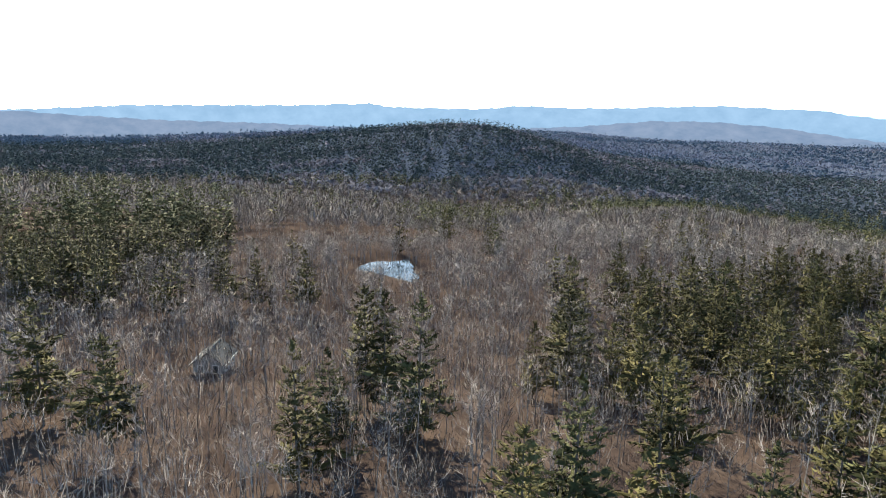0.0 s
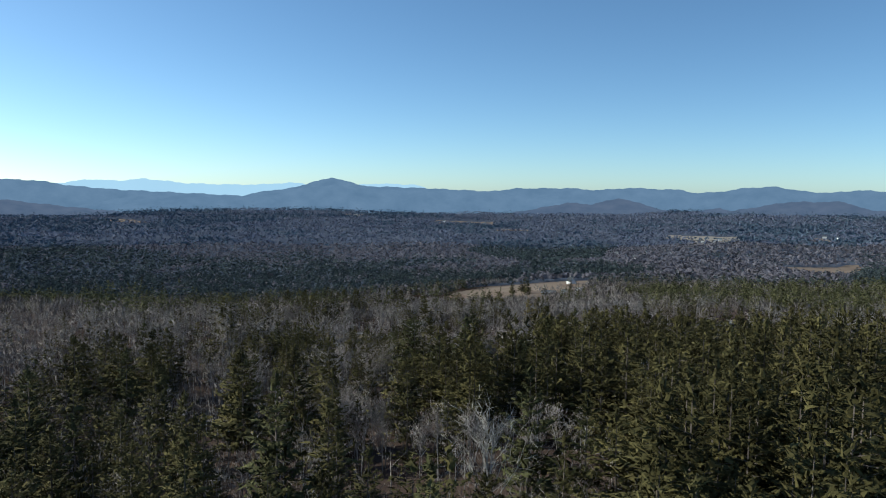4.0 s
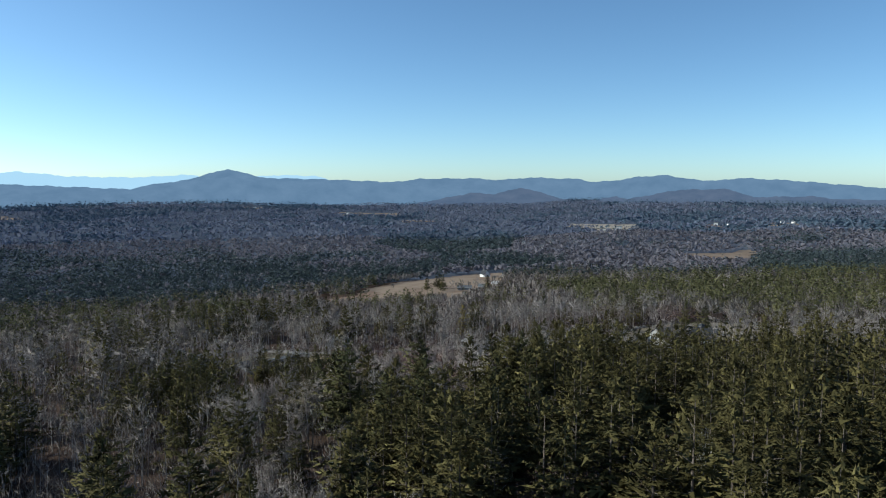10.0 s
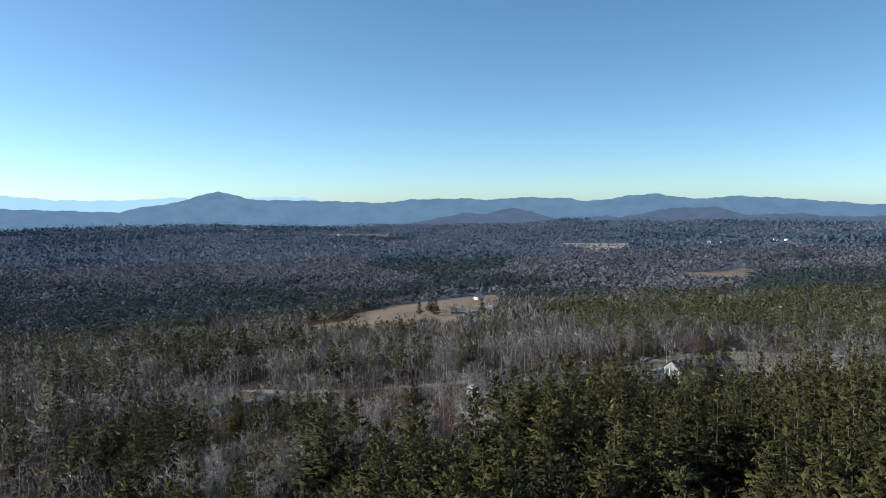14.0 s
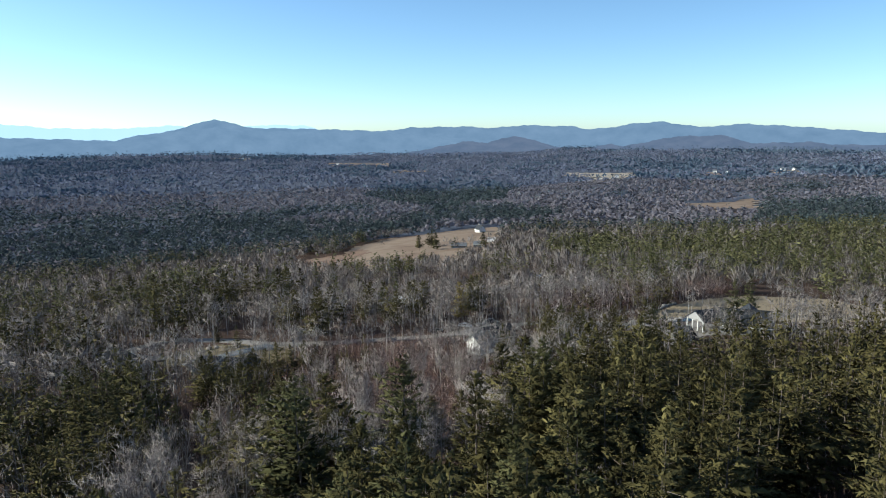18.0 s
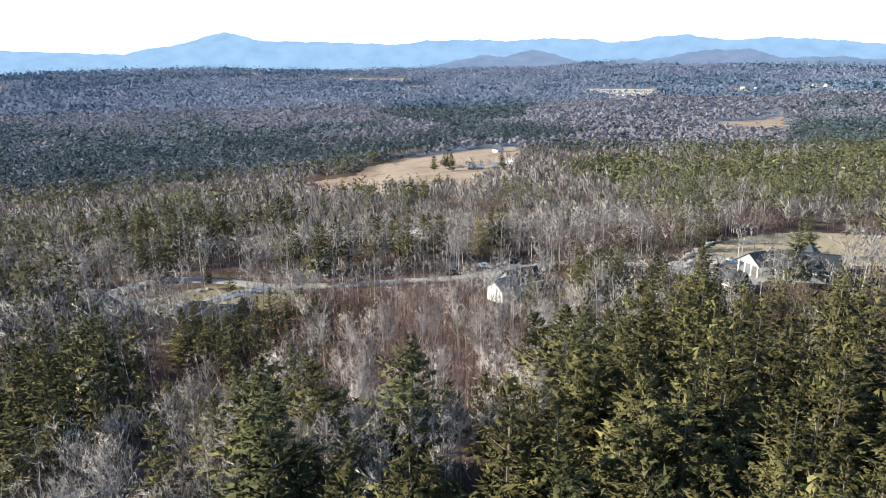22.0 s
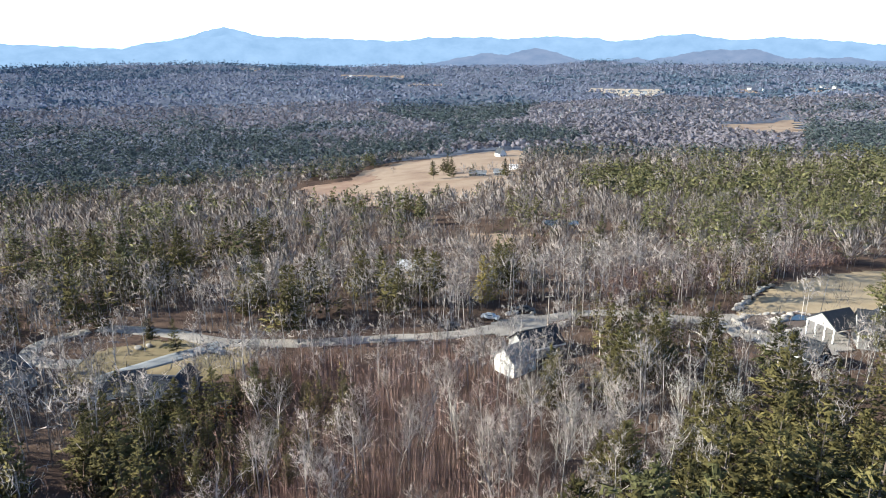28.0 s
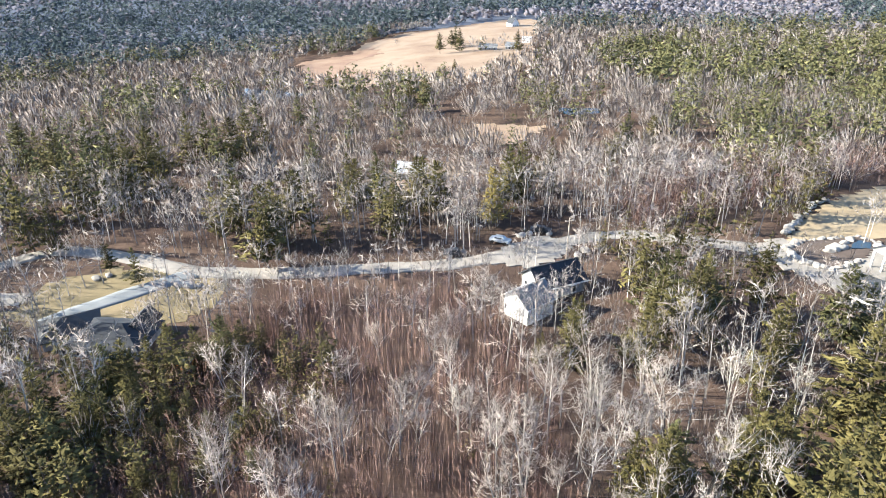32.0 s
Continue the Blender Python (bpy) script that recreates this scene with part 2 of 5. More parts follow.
# an even north rim
GZ = np.where((GX[:, None] > 0) & (GY[None, :] > 3000), np.minimum(GZ, -41.0), GZ)


def height(x, y):
    x, y = np.asarray(x, float), np.asarray(y, float)
    i = np.clip(np.searchsorted(GX, x) - 1, 0, len(GX) - 2)
    j = np.clip(np.searchsorted(GY, y) - 1, 0, len(GY) - 2)
    a = np.clip((x - GX[i]) / (GX[i + 1] - GX[i]), 0, 1)
    b = np.clip((y - GY[j]) / (GY[j + 1] - GY[j]), 0, 1)
    return GZ[i, j] * (1 - a) * (1 - b) + GZ[i + 1, j] * a * (1 - b) + GZ[i, j + 1] * (1 - a) * b + GZ[i + 1, j + 1] * a * b


def mesh_from(name, verts, faces, mats, index=None, smooth=False, normals=None):
    """A mesh from arrays: verts (n, 3), faces (m, 3 or 4)."""
    verts, faces = np.asarray(verts, np.float32), np.asarray(faces, np.int32)
    me = bpy.data.meshes.new(name)
    me.vertices.add(len(verts))
    me.vertices.foreach_set("co", verts.ravel())
    k = faces.shape[1]
    me.loops.add(faces.size)
    me.loops.foreach_set("vertex_index", faces.ravel())
    me.polygons.add(len(faces))
    me.polygons.foreach_set("loop_start", np.arange(0, faces.size, k, dtype=np.int32))
    for m in mats:
        me.materials.append(m)
    if index is not None:
        me.polygons.foreach_set("material_index", np.asarray(index, np.int32))
    me.polygons.foreach_set("use_smooth", np.full(len(faces), smooth or normals is not None))
    me.update()
    me.validate()
    if normals is not None:
        me.normals_split_custom_set_from_vertices(np.asarray(normals, np.float32))
    return me


def grid_faces(n, m):
    i, j = np.meshgrid(np.arange(n - 1), np.arange(m - 1), indexing="ij")
    a = (i * m + j).ravel()
    return np.stack([a, a + m, a + m + 1, a + 1], 1)


def build_ground():
    x, y = np.meshgrid(GX, GY, indexing="ij")
    v = np.stack([x.ravel(), y.ravel(), GZ.ravel()], 1)
    f = grid_faces(len(GX), len(GY))
    # faces beyond 820 m take the haze-tinted floor
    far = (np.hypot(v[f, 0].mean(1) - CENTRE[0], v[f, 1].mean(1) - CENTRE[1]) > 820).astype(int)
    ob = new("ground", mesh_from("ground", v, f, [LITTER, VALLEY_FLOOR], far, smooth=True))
    return tagged(ob, "rolling forest floor covered with brown fallen leaves", "ground", kind="structure")


build_ground()


# ---- distant hills: (degrees right of +y, degrees above eye level) along each skyline ----
EYE_LEVEL = 62.0
# aerial haze put into the hill colours: paled, blued and self-lit
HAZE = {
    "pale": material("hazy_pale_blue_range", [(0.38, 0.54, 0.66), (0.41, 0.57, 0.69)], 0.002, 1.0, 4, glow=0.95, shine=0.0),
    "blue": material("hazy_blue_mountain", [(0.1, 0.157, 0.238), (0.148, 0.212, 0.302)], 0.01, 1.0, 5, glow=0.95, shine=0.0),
    "deep": material("hazed_wooded_hill", [(0.07, 0.1, 0.158), (0.122, 0.145, 0.205)], 0.014, 1.0, 5, glow=0.9, shine=0.0),
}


def ridge(name, label, away, skyline, mat, depth=330.0):
    a = np.linspace(skyline[0][0], skyline[-1][0], 700)
    e = np.interp(a, [s[0] for s in skyline], [s[1] for s in skyline])
    e = np.convolve(np.pad(e, 1, mode="edge"), [0.25, 0.5, 0.25], "valid")
    for long, size, k in ((2.3, 0.03, 1.0), (0.9, 0.018, 2.0), (0.41, 0.009, 0.4)):
        e = e + size * np.sin(6.283 * a / long + k + 1.7 * np.sin(a / long / 1.9))
    rows = []
    for k, f in enumerate((0.0, 0.35, 0.7, 1.0, 0.8, 0.3)):
        r = away + (k - 3) * depth / 4 + 0 * a
        x, y = r * np.sin(np.radians(a)), CENTRE[1] + r * np.cos(np.radians(a))
        base = height(x, y) - 25
        top = EYE_LEVEL + away * np.tan(np.radians(e))
        z = base + (top - base) * f if k != 3 else top
        rows.append(np.stack([x, y, z], 1))
    v = np.concatenate(rows)
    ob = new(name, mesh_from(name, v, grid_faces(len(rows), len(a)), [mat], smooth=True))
    return tagged(ob, label, "hills", kind="structure")


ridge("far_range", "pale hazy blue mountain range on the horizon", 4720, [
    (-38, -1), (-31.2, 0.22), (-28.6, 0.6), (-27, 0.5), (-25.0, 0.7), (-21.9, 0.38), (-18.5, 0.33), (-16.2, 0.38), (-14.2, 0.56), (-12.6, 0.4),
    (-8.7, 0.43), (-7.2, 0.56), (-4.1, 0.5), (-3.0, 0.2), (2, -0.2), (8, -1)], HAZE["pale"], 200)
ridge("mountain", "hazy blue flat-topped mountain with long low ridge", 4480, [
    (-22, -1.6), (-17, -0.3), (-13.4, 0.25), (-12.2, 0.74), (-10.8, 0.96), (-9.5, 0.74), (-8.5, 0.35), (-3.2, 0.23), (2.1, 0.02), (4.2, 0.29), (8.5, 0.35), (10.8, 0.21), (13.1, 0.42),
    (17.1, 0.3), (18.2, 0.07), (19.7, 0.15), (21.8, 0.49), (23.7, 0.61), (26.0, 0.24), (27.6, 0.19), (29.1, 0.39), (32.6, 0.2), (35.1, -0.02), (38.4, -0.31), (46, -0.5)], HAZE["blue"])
ridge("west_ridge", "long wooded ridge hazed blue", 4400, [
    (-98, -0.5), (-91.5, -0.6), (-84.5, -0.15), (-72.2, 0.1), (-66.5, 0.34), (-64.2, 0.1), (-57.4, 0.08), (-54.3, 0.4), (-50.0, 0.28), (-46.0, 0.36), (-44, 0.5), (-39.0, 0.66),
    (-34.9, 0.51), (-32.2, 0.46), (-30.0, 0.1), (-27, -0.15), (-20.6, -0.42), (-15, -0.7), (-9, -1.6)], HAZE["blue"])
ridge("front_ridge", "wooded foothill hazed dark blue", 4150, [
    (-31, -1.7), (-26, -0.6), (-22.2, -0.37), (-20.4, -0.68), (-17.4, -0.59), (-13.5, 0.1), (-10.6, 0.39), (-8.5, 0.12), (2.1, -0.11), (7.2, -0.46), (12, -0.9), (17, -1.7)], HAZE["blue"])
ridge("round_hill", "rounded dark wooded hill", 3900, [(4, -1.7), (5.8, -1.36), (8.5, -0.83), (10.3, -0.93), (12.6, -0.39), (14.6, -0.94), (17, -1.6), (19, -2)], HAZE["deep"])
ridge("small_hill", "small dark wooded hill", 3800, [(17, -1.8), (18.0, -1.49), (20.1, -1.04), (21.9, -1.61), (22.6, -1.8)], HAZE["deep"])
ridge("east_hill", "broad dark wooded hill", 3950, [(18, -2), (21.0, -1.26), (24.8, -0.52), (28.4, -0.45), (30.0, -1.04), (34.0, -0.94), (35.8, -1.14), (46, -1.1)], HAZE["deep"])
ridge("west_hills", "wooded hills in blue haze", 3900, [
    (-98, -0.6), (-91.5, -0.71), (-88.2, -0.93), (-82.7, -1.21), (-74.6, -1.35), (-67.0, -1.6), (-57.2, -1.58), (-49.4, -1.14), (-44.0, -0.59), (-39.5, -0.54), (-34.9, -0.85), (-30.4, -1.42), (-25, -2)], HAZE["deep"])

# ---- trees ----
def prism(p, q, r0, r1, sides=4):
    """Vertices and triangles of a tapered limb from p to q."""
    p, q = np.asarray(p, float), np.asarray(q, float)
    d = (q - p) / (np.linalg.norm(q - p) + 1e-9)
    s = np.cross(d, (0.3, 0.9, 0.1))
    s /= np.linalg.norm(s) + 1e-9
    t = np.cross(d, s)
    a = np.linspace(0, 2 * math.pi, sides, endpoint=False)[:, None]
    ring = np.cos(a) * s + np.sin(a) * t
    v = np.concatenate([p + ring * r0, q + ring * r1])
    f = []
    for i in range(sides):
        j = (i + 1) % sides
        f += [(i, j, sides + j), (i, sides + j, sides + i)]
    return v, np.array(f)


def merge(pieces):
    vs, fs, n = [], [], 0
    for v, f in pieces:
        vs.append(v)
        fs.append(f + n)
        n += len(v)
    return np.concatenate(vs), np.concatenate(fs)


def slivers(base, way, length, width, rng, level=False):
    """Thin triangles from base points along way: twigs, or sprays of needles when wide and level."""
    n = len(base)
    side = np.cross(way, np.array([0, 0, 1.0]) + rng.normal(0, 0.3, (n, 3)) if level else rng.normal(size=(n, 3)))
    side /= np.linalg.norm(side, axis=1, keepdims=True) + 1e-9
    w = (side.T * width / 2).T
    v = np.stack([base - w, base + w, base + (way.T * length).T], 1).reshape(-1, 3)
    return v, np.arange(3 * n).reshape(n, 3)


def sprays(base, way, length, width, rng):
    """Fans of fine twigs: narrow at the base, spreading towards the end."""
    n = len(base)
    side = np.cross(way, rng.normal(size=(n, 3)))
    w = side / (np.linalg.norm(side, axis=1, keepdims=True) + 1e-9) * (np.zeros(n) + width)[:, None] / 2
    end = base + way * (np.zeros(n) + length)[:, None]
    slant = way * (np.zeros(n) + width * rng.uniform(-0.6, 0.6, n))[:, None]
    return np.stack([base, end + w + slant, end - w - slant], 1).reshape(-1, 3), np.arange(3 * n).reshape(n, 3)


def unit(v):
    return v / (np.linalg.norm(v, axis=1, keepdims=True) + 1e-9)


def puffed(v, f, low, rise, own, seed):
    """Turns the faces of a crown outwards and gives them the soft normals of a rounded mass."""
    rng = np.random.default_rng(seed)
    a, b, c = v[f[:, 0]], v[f[:, 1]], v[f[:, 2]]
    flat = unit(np.cross(b - a, c - a))
    mid = (a + b + c) / 3
    out = unit((mid - np.array([0, 0, low])) * np.array([1, 1, 0.6])) + np.array([0, 0, rise])
    away = (flat * out).sum(1) < 0
    f = f.copy()
    f[away] = f[away][:, ::-1]
    flat[away] *= -1
    n = unit(unit(out) + flat * own + rng.normal(0, 0.12, flat.shape))
    vn = np.zeros_like(v)
    for k in range(3):
        np.add.at(vn, f[:, k], n)
    return v, f, unit(vn)


def bare_template(seed, tall, limbs, twigs, width, spread=0.25, stems=1, from_height=0.35, slim=False, forks=4):
    """Leafless tree with a rounded crown: (trunk and limbs, twigs) as vertices and faces."""
    rng = np.random.default_rng(seed)
    wood, crown = [], []
    for s in range(stems):
        lean = rng.normal(0, 0.04, 2) + (0 if stems == 1 else rng.normal(0, 0.1, 2))
        h = tall * rng.uniform(0.88, 1.0)
        mid = np.array([lean[0] * h * 0.5, lean[1] * h * 0.5, h * 0.5])
        top = np.array([lean[0] * h * 1.1, lean[1] * h * 1.1, h * 0.9])
        r = tall * 0.0075
        wood += [prism((0, 0, -0.6), mid, r * 1.2, r * 0.75, 3 if slim else 5), prism(mid, top, r * 0.75, 0.012, 3)]
        for k in range(limbs):
            f = from_height + (0.84 - from_height) * (k + rng.uniform(0, 1)) / limbs
            p = np.array([lean[0] * h * f, lean[1] * h * f, h * f])
            a = k * 2.4 + rng.uniform(-0.5, 0.5)
            long = tall * ((0.95 - f) * rng.uniform(0.5, 0.8) + 0.06)
            tilt = rng.uniform(0.55, 1.05) * spread / 0.25
            d = np.array([math.cos(a) * math.sin(tilt), math.sin(a) * math.sin(tilt), math.cos(tilt)])
            e = d * np.array([0.75, 0.75, 1.15]) + rng.normal(0, 0.12, 3)
            e /= np.linalg.norm(e)
            bow = p + d * long * 0.5 + rng.normal(0, 0.03 * long, 3)
            q = bow + e * long * 0.5
            if slim:
                wood.append(slivers(np.stack([p, bow]), np.stack([d, e]), np.array([long * 0.62, long * 0.5]), r * 0.55, rng))
            else:
                wood += [prism(p, bow, r * 0.36 * (1.1 - f * 0.6), r * 0.18, 3), prism(bow, q, r * 0.18, 0.008, 3)]
            # side branches, and a spray of twigs on each
            t = (np.arange(forks) + rng.uniform(0.3, 1.0, forks)) / forks
            b = np.where(t[:, None] < 0.5, p + np.outer(t * 2, bow - p), bow + np.outer(t * 2 - 1, q - bow))
            way = unit(e * 0.75 + rng.normal(0, 0.5, (forks, 3)) + np.array([0, 0, 0.15]))
            reach = long * rng.uniform(0.3, 0.5, forks) * (1.15 - 0.5 * t)
            wood.append(slivers(b, way, reach, r * 0.24 + min(width, 0.06) * 0.5, rng))
            m = max(2, twigs // (limbs * forks))
            i = np.repeat(np.arange(forks), m)
            b2 = b[i] + way[i] * (reach[i] * rng.uniform(0.2, 1.0, len(i)))[:, None]
            way2 = unit(way[i] * 0.7 + rng.normal(0, 0.42, (len(i), 3)) + np.array([0, 0, 0.12]))
            if slim:
                crown.append(slivers(b2, way2, rng.uniform(0.5, 1.2, len(i)) * tall * 0.12, width * rng.uniform(0.6, 1.2, len(i)), rng))
            else:
                crown.append(slivers(b2, way2, rng.uniform(0.4, 1.1, len(i)) * tall * 0.09, width * rng.uniform(0.6, 1.2, len(i)), rng))
        m = twigs // 9
        b = np.outer(rng.uniform(0.68, 1.0, m), top)
        way = unit(rng.normal(0, 0.5, (m, 3)) + np.array([0, 0, 0.8]))
        crown.append(slivers(b, way, rng.uniform(0.5, 1.2, m) * tall * 0.075, width, rng))
    return merge(wood), puffed(*merge(crown), tall * 0.45, 0.35, 0.2, seed)


def puff_template(seed, tall, m, width, girth=0.24, low=0.36, stems=2, reach=0.1, apart=0.35):
    """Leafless tree further off: thin stems under a rounded, see-through crown of twig sprays."""
    rng = np.random.default_rng(seed)
    stem = slivers(np.stack([rng.normal(0, apart, stems), rng.normal(0, apart, stems), np.full(stems, -0.3)], 1), unit(rng.normal(0, 0.04, (stems, 3)) + np.array([0, 0, 1.0])), rng.uniform(0.7, 0.88, stems) * tall, tall * 0.011, rng)
    d = unit(rng.normal(size=(m, 3)) + np.array([0, 0, 0.35]))
    d[:, 2] = np.maximum(d[:, 2], -0.55)
    lobes = 1 + 0.15 * np.sin(3 * np.arctan2(d[:, 1], d[:, 0]) + seed) + 0.1 * np.sin(5 * d[:, 2] + seed)
    half = (1 - low) * 0.5
    tip = d * (lobes * rng.uniform(0.72, 1.05, m))[:, None] * np.array([girth * tall, girth * tall, half * tall]) + np.array([0, 0, tall * (low + half)])
    # each spray rises from a bough inside the crown and fans out to its rim
    b = tip * np.array([0.3, 0.3, 0]) + np.stack([0 * d[:, 0], 0 * d[:, 0], tall * low * 0.75 + (tip[:, 2] - tall * low * 0.75) * rng.uniform(0.25, 0.55, m)], 1)
    b = b + (tip - b) * rng.uniform(0, reach, m)[:, None]
    way = tip - b
    long = np.linalg.norm(way, axis=1)
    way, wide, h = unit(way), width * rng.uniform(0.6, 1.3, m), m // 2
    fans = sprays(b[:h], way[:h], long[:h] * 0.8, wide[:h], rng)
    fine = slivers(b[h:] + way[h:] * (long[h:] * 0.42)[:, None], unit(way[h:] + rng.normal(0, 0.16, (m - h, 3))), long[h:] * 0.72, wide[h:], rng)
    return puffed(*merge([stem, fans, fine]), tall * 0.4, 0.4, 0.1, seed)


def clumps(c, r, k, rng, flat=0.6, tilt=0.5, way=None, up=0.25, point=1.0, broad=0.5, keep_way=1.3):
    """Ragged clumps of foliage: k pointed patches lying round each centre, with the normals of the clump."""
    n = len(c)
    i = np.repeat(np.arange(n), k)
    d = unit(rng.normal(size=(n * k, 3)) + np.array([0, 0, up]))
    nrm = unit(d * np.array([1, 1, 1 / flat]))
    rr = r[i][:, None]
    mid = c[i] + d * rr * np.array([1, 1, flat]) * rng.uniform(0.4, 0.85, (n * k, 1))
    face = unit(nrm + rng.normal(0, tilt, (n * k, 3)))
    a = rng.normal(0, 0.7, (n * k, 3)) + (0 if way is None else way[i] * keep_way)
    a = unit(a - face * (a * face).sum(1)[:, None])
    b = np.cross(face, a)
    long, wide = rr * rng.uniform(0.7, 1.2, (n * k, 1)) * point, rr * rng.uniform(0.7, 1.2, (n * k, 1)) * broad
    v = np.stack([mid - a * long * 0.5 + b * wide, mid - a * long * 0.5 - b * wide, mid + a * long], 1).reshape(-1, 3)
    return v, np.arange(3 * n * k).reshape(-1, 3), np.repeat(unit(nrm + face * 0.3), 3, 0)


def foliage(pieces, low, rise, out_share=0.7):
    """Clumps joined into one crown whose normals also lean outwards from the tree."""
    v, f = merge([p[:2] for p in pieces])
    n = np.concatenate([p[2] for p in pieces])
    out = unit(unit((v - np.array([0, 0, low])) * np.array([1, 1, 0.5])) + np.array([0, 0, rise]))
    n = unit(n + out * out_share)
    face = np.cross(v[f[:, 1]] - v[f[:, 0]], v[f[:, 2]] - v[f[:, 0]])
    away = (face * n[f[:, 0]]).sum(1) < 0
    f[away] = f[away][:, ::-1]
    return v, f, n


def pine_template(seed, tall, whorls, per, tufts, k, clear=0.25, ragged=0.3, wide=0.22, limbs=True, taper=0.7):
    """Evergreen with layered, uneven boughs, each a plume of needle tufts: (trunk and limbs, needles)."""
    rng = np.random.default_rng(seed)
    r = tall * 0.009
    wood = [prism((0, 0, -0.6), (0, 0, tall * 0.55), r * 1.2, r * 0.7, 5), prism((0, 0, tall * 0.55), (0, 0, tall * 0.97), r * 0.7, 0.02, 3)]
    needles = []
    lop = rng.uniform(0, 6.283)
    for w in range(whorls):
        f = clear + (0.93 - clear) * (w + rng.uniform(-0.3, 0.3)) / (whorls - 1)
        g = min(1.0, max(0.0, (0.98 - f) / (1 - clear)))
        reach = tall * wide * (0.08 + 1.0 * g ** taper) * (0.7 if w == 0 else 1.0) * rng.uniform(0.78, 1.15)
        n = max(3, int(round(per * (0.6 + 0.4 * g))))
        a = 6.283 * np.arange(n) / n + rng.uniform(-0.35, 0.35, n) + w * 2.4
        a = a[rng.uniform(0, 1, n) > 0.1]
        n = len(a)
        if n == 0:
            continue
        long = reach * rng.uniform(1 - ragged, 1 + ragged, n) * (1 + 0.2 * np.cos(a - lop))
        z = tall * f + rng.normal(0, tall * 0.01, n)
        lift = rng.uniform(-0.12, 0.14, n) + 0.7 * (1 - g) ** 2
        d = unit(np.stack([np.cos(a), np.sin(a), lift], 1))
        p = np.stack([0 * a, 0 * a, z], 1)
        side = np.stack([-np.sin(a), np.cos(a), 0 * a], 1)
        for q in range(tufts):
            t = (0.95 - 0.7 * q / max(1, tufts - 1)) * rng.uniform(0.9, 1.05, n) if tufts > 1 else rng.uniform(0.55, 0.75, n)
            off = (0 if q == 0 else 1) * rng.uniform(-0.3, 0.3, n) * long * (1.1 - 0.5 * t)
            c = p + d * (long * t)[:, None] + side * off[:, None] + np.array([0, 0, 1.0]) * (0.16 * long * (t ** 2 - 0.45) + rng.normal(0, 0.03, n) * long)[:, None]
            size = (long * rng.uniform(0.19, 0.27, n) * (1.0 if q else 0.85) + 0.012 * tall) * (2.6 / (tufts + 0.6)) ** 0.5
            aim = unit(d + side * (off / (long + 0.01))[:, None] * 1.4 + np.array([0, 0, 0.35]))
            needles.append(clumps(c, size, k, rng, 0.32, 0.22, aim, 0.7, 1.05, 0.34 if k < 5 else 0.26, 2.2))
        if limbs and 0.25 < g:
            wood.append(slivers(p, d, long * 0.85, r * 0.6, rng))
    m = 3
    c = np.outer(rng.uniform(0.9, 0.985, m), (0, 0, tall))
    needles.append(clumps(c, np.full(m, tall * 0.028), k + 1, rng, 1.3, 0.4, np.tile([0, 0, 1.0], (m, 1)), 0.4, 1.3, 0.34))
    return merge(wood), foliage(needles, tall * 0.45, 0.25, 0.9)


def dome_pine(seed, tall, n, k, wide=0.22, low=0.12):
    """Evergreen further off: clumps over an uneven, tapered crown."""
    rng = np.random.default_rng(seed)
    f = low + (0.95 - low) * (np.arange(n) + rng.uniform(0, 1, n)) / n
    g = (1 - f) / (1 - low)
    a = np.arange(n) * 2.4 + rng.uniform(-0.5, 0.5, n)
    out = tall * wide * (0.05 + g ** 0.65) * rng.uniform(0.55, 1.0, n)
    c = np.stack([np.cos(a) * out, np.sin(a) * out, tall * f], 1)
    size = tall * (0.055 + 0.075 * g) * rng.uniform(0.8, 1.25, n) * (16 / n) ** 0.35
    aim = unit(np.stack([np.cos(a), np.sin(a), 0.4 + 0 * a], 1))
    return foliage([clumps(c, size, k, rng, 0.42, 0.25, aim, 0.6, 1.0, 0.4, 2.0)], tall * 0.4, 0.3, 0.9)


def dome_bare(seed, tall, n, k, wide=0.3):
    """Leafless crown far across the valley: a few soft clumps."""
    rng = np.random.default_rng(seed)
    a = np.arange(n) * 2.4 + rng.uniform(-0.5, 0.5, n)
    out = tall * wide * 0.55 * rng.uniform(0.2, 1.0, n) * (n > 1)
    c = np.stack([np.cos(a) * out, np.sin(a) * out, tall * rng.uniform(0.5, 0.72, n)], 1)
    return foliage([clumps(c, np.full(n, tall * wide * (0.75 if n > 1 else 1.1)), k, rng, 0.8, 0.2, None, 0.9, 0.95, 0.6)], tall * 0.1, 1.0, 2.5)


